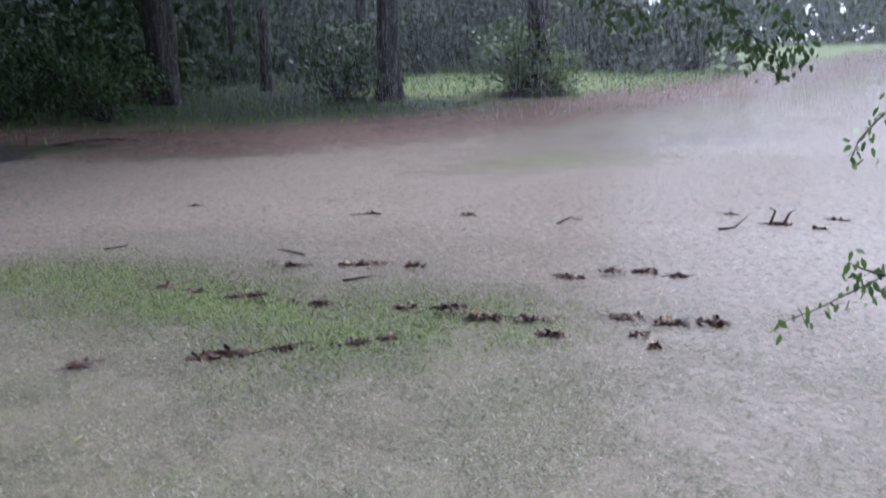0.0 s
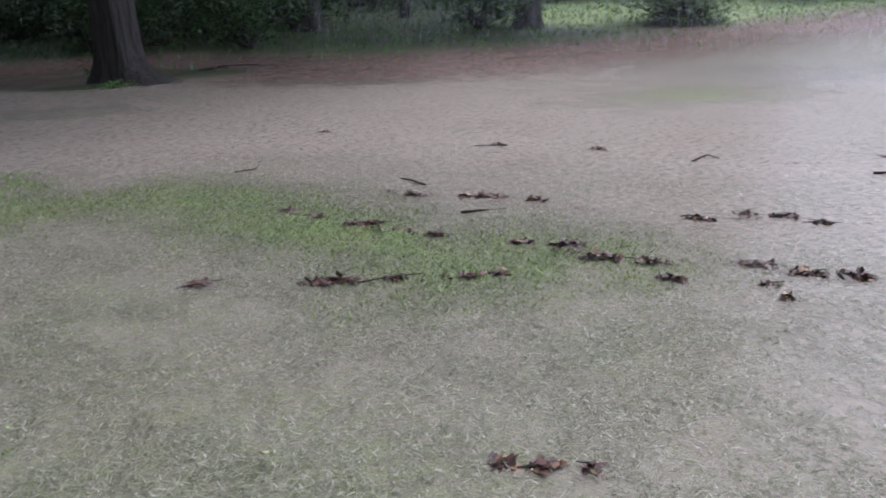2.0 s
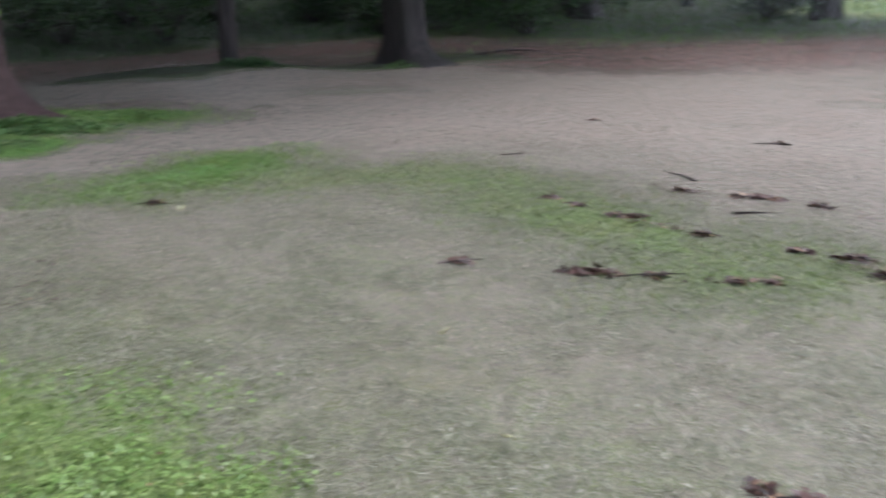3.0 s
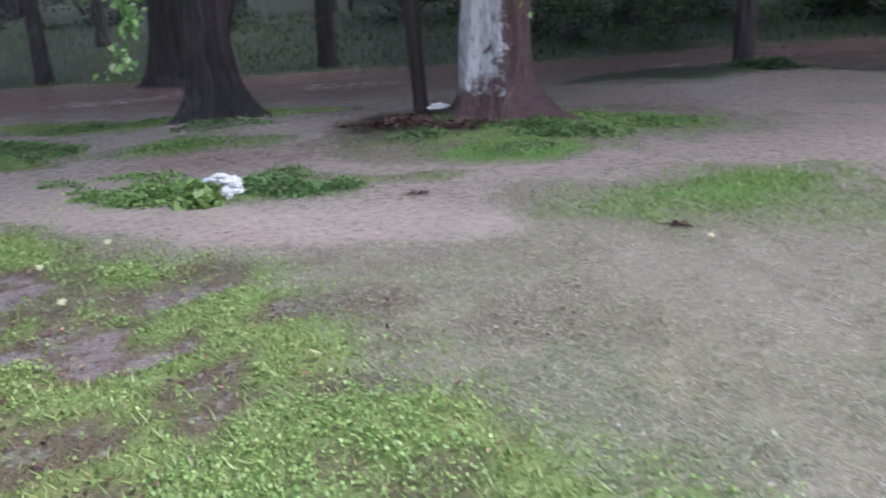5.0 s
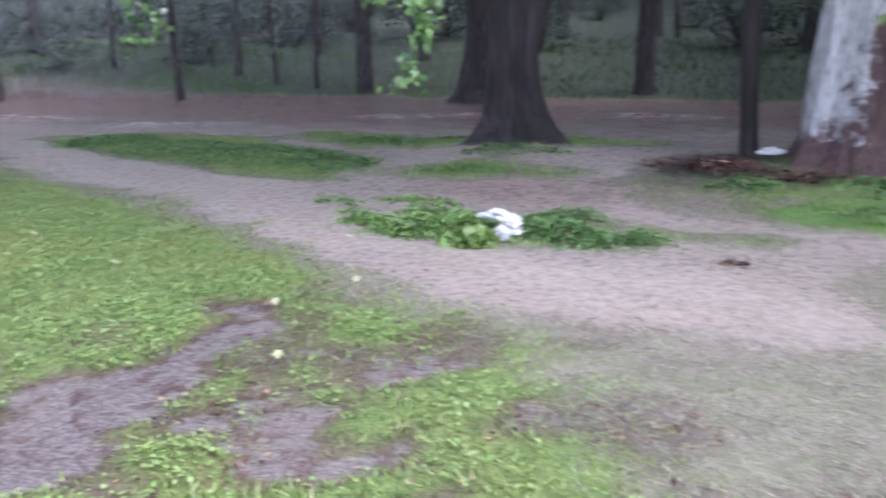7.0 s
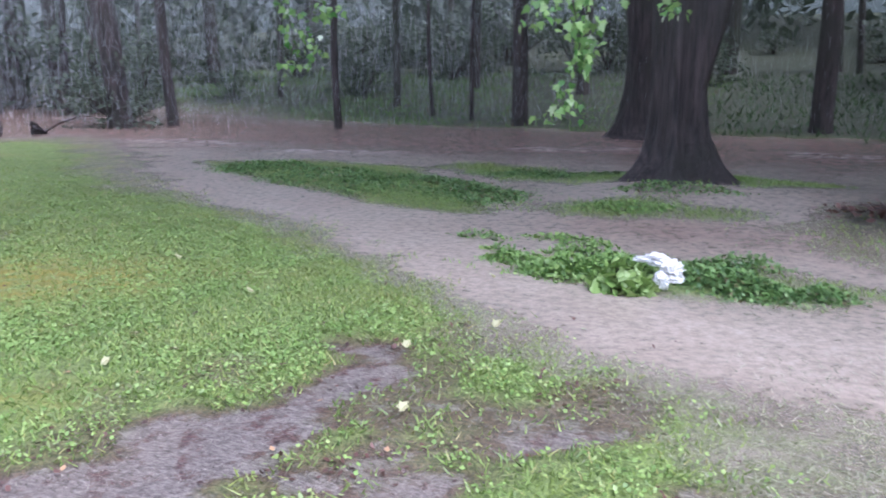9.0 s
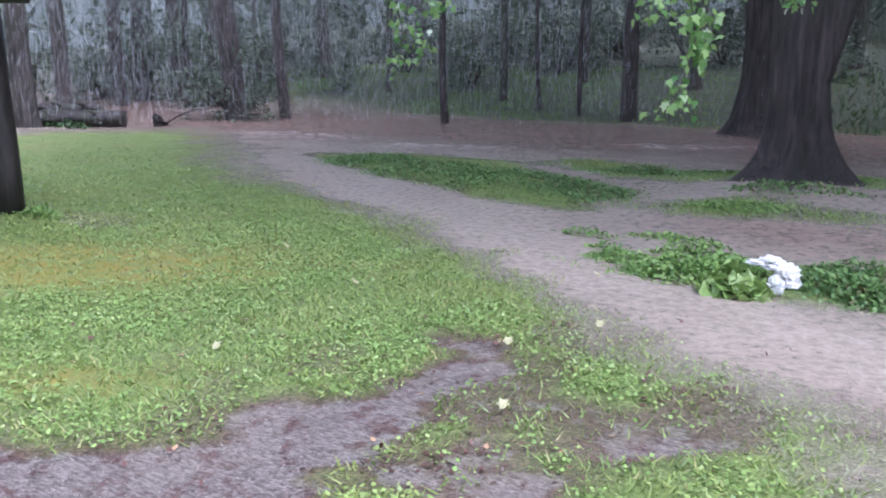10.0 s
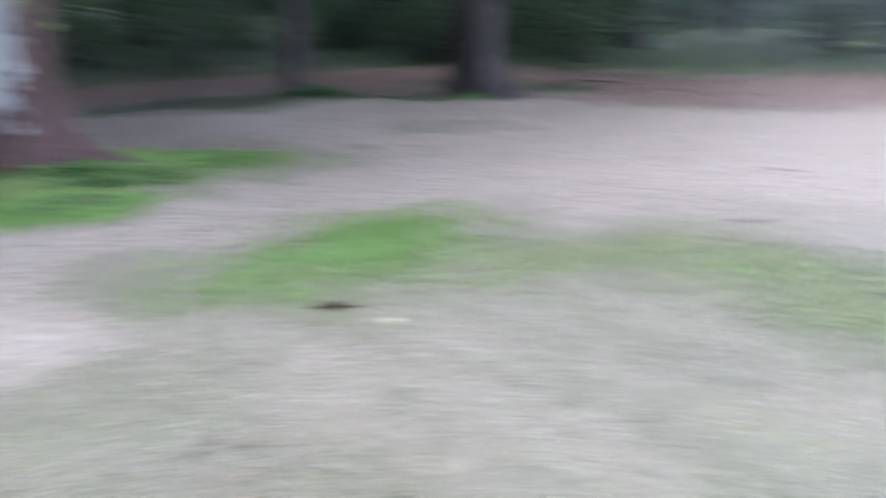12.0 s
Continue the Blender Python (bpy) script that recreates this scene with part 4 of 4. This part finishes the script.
# x, y, length, amount
DEBRIS = ((4.72, 3.31, .16, 26), (4.70, 3.0, .10, 14), (4.73, 2.56, .30, 90), (4.78, 1.92, .14, 50), (4.95, 1.3, .18, 36), (5.05, 1.02, .26, 60), (4.91, .70, .26, 90),
          (4.99, .44, .14, 30), (4.75, .18, .18, 40), (5.31, -.19, .22, 50), (5.28, -.48, .22, 50), (5.40, -.74, .20, 100), (6.67, -.03, .2, 80), (6.59, .24, .16, 26),
          (6.24, .48, .22, 40), (6.62, -.3, .12, 24), (5.99, 2.28, .42, 80), (6.12, 1.82, .2, 30))
DEBRIS_2 = ((5.72, 2.8, .2, 24), (9.81, -.34, .12, 14), (9.35, -.91, .25, 60), (9.86, -1.46, .25, 30), (9.23, -1.3, .18, 18), (8.63, 2.39, .2, 30), (8.28, 3.48, .2, 26),
            (3.57, 1.88, .32, 70), (3.84, 1.58, .14, 22), (4.1, 1.22, .1, 14), (4.26, 1.09, .1, 16), (4.96, -.34, .1, 10), (4.77, -.49, .08, 12), (2.45, -.17, .12, 26),
            (2.38, -.04, .1, 16), (3.11, 2.49, .18, 20), (2.53, -.32, .08, 8), (7.98, 5.84, .2, 12), (2.18, 5.07, .12, 30))
for n, (x, y, ln, c) in enumerate(DEBRIS + DEBRIS_2):
    litter(x, y, ln, 0.05 + 0.0004 * c, int(c * 1.25), math.degrees(math.atan2(y + 1.4, x)) - 90, 300 + n)
litter(0.65, 9.55, 1.1, 0.6, 800, 0, 900, 0.05, "brown dead leaves heaped below a slim tree")
litter(1.35, 9.05, 0.8, 0.3, 300, 10, 901, 0.06, "brown dead leaves among weeds")
stick([(5.42, 2.12, .02), (5.5, 1.98, .04), (5.68, 1.86, .03)], 0.012, "thin dark stick lying in shallow flood water")
stick([(6.1, 2.95, .02), (6.16, 3.14, .03), (6.2, 3.3, .02)], 0.012, "thin dark stick lying in shallow flood water")
stick([(8.5, 1.3, .01), (8.6, 1.18, .08), (8.62, 1.05, .05)], 0.012, "bent dark twig poking out of the water")
stick([(8.8, -.35, .02), (8.84, -.5, .04), (8.9, -.62, .16)], 0.014, "bent dark twig poking out of the water")
stick([(9.3, -.82, .02), (9.34, -.86, .16), (9.32, -.8, .2)], 0.016, "dark forked twig standing in the water")
stick([(9.36, -.95, .02), (9.38, -1.0, .14), (9.36, -1.06, .19)], 0.016, "dark forked twig standing in the water")
stick([(12.2, 13.2, .03), (12.9, 13.1, .12), (13.6, 12.9, .10), (14.0, 12.3, .03)], 0.035, "long fallen bough at the edge of the flood")
stick([(5.6, 4.9, .01), (5.75, 4.75, .03), (5.8, 4.7, .14)], 0.008, "thin twig standing in the water")

PALE_LEAVES = ((-1.76, 5.51), (-0.27, 3.28), (-3.86, 4.5), (-3.25, 4.17), (-3.42, 5.53), (-3.08, 4.45), (-1.7, 4.28), (-4.49, 6.08), (-3.44, 4.56), (2.2, 4.6), (1.89, 0.68), (2.3, 1.6), (-2.05, 5.0), (-2.17, 6.52), (1.66, 8.7))
for n, (x, y) in enumerate(PALE_LEAVES):
    ob = thing("fallen_leaf", (x, y, height(x, y) + 0.06), "fallen pale yellow leaf lying on wet grass", "leaf", "fallen leaves")
    ob.rotation_euler = (0.2, -0.15, n * 2.1)
    link("blade", [(px * 0.055, pz * 0.055 + 0.03, 0.012 * math.cos(pz * 5) + 0.02 * abs(px)) for px, _, pz in LOBES], [tuple(range(len(LOBES)))], M_PALE, ob)


x, y, z = scatter(rng, 30000, -5, 1.2, 1.0, 6.5, lambda x, y, p: 0.012 * p["lawn"] + 0.5 * p["mud"] * step(0.45, 0.62, fbm(x, y, 0.4, 45)) * (y > 2.2))
tagged(polys("dead_leaf_scatter", leaves(rng, np.stack([x, y, z + 0.008 + 0.012 * rng.random(len(x))], -1), 0.02, 0.7), 4, M_DEAD), "small brown leaves scattered on wet lawn and mud", "leaves", kind="stuff")
x, y, z = scatter(rng, 60000, -4.5, 0.2, 1.8, 5.4, lambda x, y, p: p["mud"] * 0.75)
blades("drowned_stems", rng, x, y, z, 0.010, 0.005, M_STEM, "pale and dark grass stems pressed into mud", "grass", 3.5)
x, y, z = scatter(rng, 1500, 0.5, 9, -2, 8, lambda x, y, p: 0.45 * (p["depth"] > 0.2))
tagged(polys("floating_flecks", leaves(rng, np.stack([x, y, z + 0.012], -1), 0.018, 0.85), 4, M_SEDGE), "pale flecks of straw floating on flood water", "straw", kind="stuff")


def crumpled(name, at, lobes, label, seed, category):
    """Crumpled plastic film: folded, flattened shells that run into one another; lobes: offset, size and turn."""
    bm = bmesh.new()
    for k, (offset, size, turn) in enumerate(lobes):
        for v in bmesh.ops.create_icosphere(bm, subdivisions=5, radius=1)["verts"]:
            p = v.co.copy()
            n1 = noise.noise(p * 1.3 + Vector((seed + k * 3.3, 0, 0)))
            n2 = abs(noise.noise(p * 3.1 + Vector((0, seed + k, 0))))
            n3 = abs(noise.noise(p * 7.5 + Vector((0, 0, seed + k))))
            p *= 0.85 + 0.6 * n1 - 0.6 * n2 - 0.3 * n3
            q = Vector((p.x * size[0], p.y * size[1], max(p.z, -0.6) * size[2]))
            v.co = Euler((0, 0, radians(turn))).to_matrix() @ q + Vector(offset)
    me = bpy.data.meshes.new(name)
    bm.to_mesh(me)
    bm.free()
    me.materials.append(M_BAG)
    ob = new(name, me)
    ob.location = at
    return tagged(ob, label, category)


crumpled("plastic_bag", (-1.13, 6.98, 0.06), (((-0.07, 0.07, 0.10), (0.15, 0.10, 0.055), -12), ((0.06, -0.03, 0.04), (0.13, 0.10, 0.10), 35), ((0.01, -0.13, -0.01), (0.10, 0.06, 0.08), -40)),
         "crumpled white plastic bag caught in green weeds", 2.0, "bag")
crumpled("plastic_scrap", (1.02, 9.75, height(1.02, 9.75) + 0.1), (((0, 0, 0), (0.11, 0.06, 0.05), 0), ((0.1, 0, 0), (0.07, 0.05, 0.03), 30)),
         "scrap of white plastic among dead leaves", 5.0, "litter")

# fallen logs on the creek bank
for p, r, label in (([(-17.5, 12.1, 0.14), (-16.4, 12.6, 0.16), (-15.35, 13.1, 0.17)], 0.19, "dark wet log lying on the creek bank"),
                    ([(-17.3, 12.5, 0.36), (-16.6, 12.8, 0.40), (-16.0, 13.05, 0.36)], 0.11, "dark wet log stacked on the creek bank"),
                    ([(-15.02, 13.72, -0.02), (-15.0, 13.74, 0.08), (-14.98, 13.76, 0.16)], 0.15, "short dark stump on the creek bank")):
    ob = thing("log", (p[0][0], p[0][1], 0), label, "log")
    a, b = Vector(p[0]), Vector(p[2])
    line = [a.lerp(b, k / 12) - Vector((p[0][0], p[0][1], 0)) + Vector((0, 0, 0.05 * noise.noise((k * 0.6, r * 9, 0)))) for k in range(13)]
    v, f = tube(line, [r * (1 + 0.22 * noise.noise((k * 0.7, r * 31, 2))) for k in range(13)], 16, 0.5, r * 50)
    link("bark", v, f, M_LOG, ob, "", True)
    for k in (4, 9):
        q = line[k]
        v, f = tube([q, q + Vector((0.1, -0.15, r * 0.9)), q + Vector((0.15, -0.3, r * 1.25))], [0.06, 0.045, 0.03], 8, 0.3)
        link("branch_stub", v, f, M_LOG, ob, "", True)
stick([(-14.9, 13.75, .05), (-15.1, 14.4, .2), (-15.6, 15.3, .26), (-16.3, 16.4, .2)], 0.035, "long bare branch lying on the creek bank", "fallen_branch")

weed_patch((-16.7, 12.45), 1.0, 0.25, 0.3, 260, 0.12, M_BUSH, "dark brush growing through the log pile")

# corner of an open timber shelter
shelter = thing("shelter", (-7.75, 5.87, 0), "dark timber post and eave of an open shelter", "shelter")
v, f = tube([(0, 0, -0.1), (0.01, 0, 0.5), (-0.02, 0, 1.2), (-0.04, 0, 1.95)], [0.145, 0.135, 0.13, 0.13], 16, 0.12, 4)
link("post", v, f, M_WOOD, shelter, "", True)


def box(x0, x1, y0, y1, z0, z1):
    v = [(x, y, z) for x in (x0, x1) for y in (y0, y1) for z in (z0, z1)]
    return v, [(0, 1, 3, 2), (4, 6, 7, 5), (0, 4, 5, 1), (2, 3, 7, 6), (0, 2, 6, 4), (1, 5, 7, 3)]


beam = link("beam", *box(-3.0, 0.35, -0.1, 0.1, 1.93, 2.16), M_WOOD, shelter)
roof = link("roof", *box(-3.2, 0.5, -3.0, 0.3, 2.16, 2.22), M_WOOD, shelter)
for ob in (beam, roof):
    ob.rotation_euler = (0, 0, radians(35))
    ob.modifiers.new("edges", "BEVEL").width = 0.012
weed_patch((-7.45, 5.95), 0.3, 0.2, 0.16, 160, 0.06, M_WEED, "weeds round the foot of the shelter post")

# ---- rain ----
g4 = np.random.default_rng(61)
n = 900000
a = g4.uniform(-70, 105, n)
open_sky = np.interp(a, (-70, -22, -8, 48, 58, 105), (0.9, 0.75, 0.2, 0.2, 1.0, 1.0))
a = np.radians(a[g4.uniform(0, 1, n) < open_sky])
n = len(a)
d = g4.uniform(np.interp(a, (0.7, 0.95), (18.0, 21.0)), 60.0)
x, y = np.sin(a) * d, np.cos(a) * d
c = np.stack([x, y, rise(x, y) + g4.uniform(0.1, 7.0, n)], -1)
ln = g4.uniform(0.08, 0.22, n)[:, None] * np.array([[0.04, 0.0, 1.0]])
w = np.stack([np.cos(a), -np.sin(a), 0 * a], -1) * np.interp(a, (0.8, 1.0), (0.0007, 0.0009))[:, None]
tagged(polys("rain", np.stack([c - w, c + w, c + w + ln, c - w + ln], 1), 4, M_RAIN), "heavy rain falling over the flooded lawn", "rain", kind="stuff")
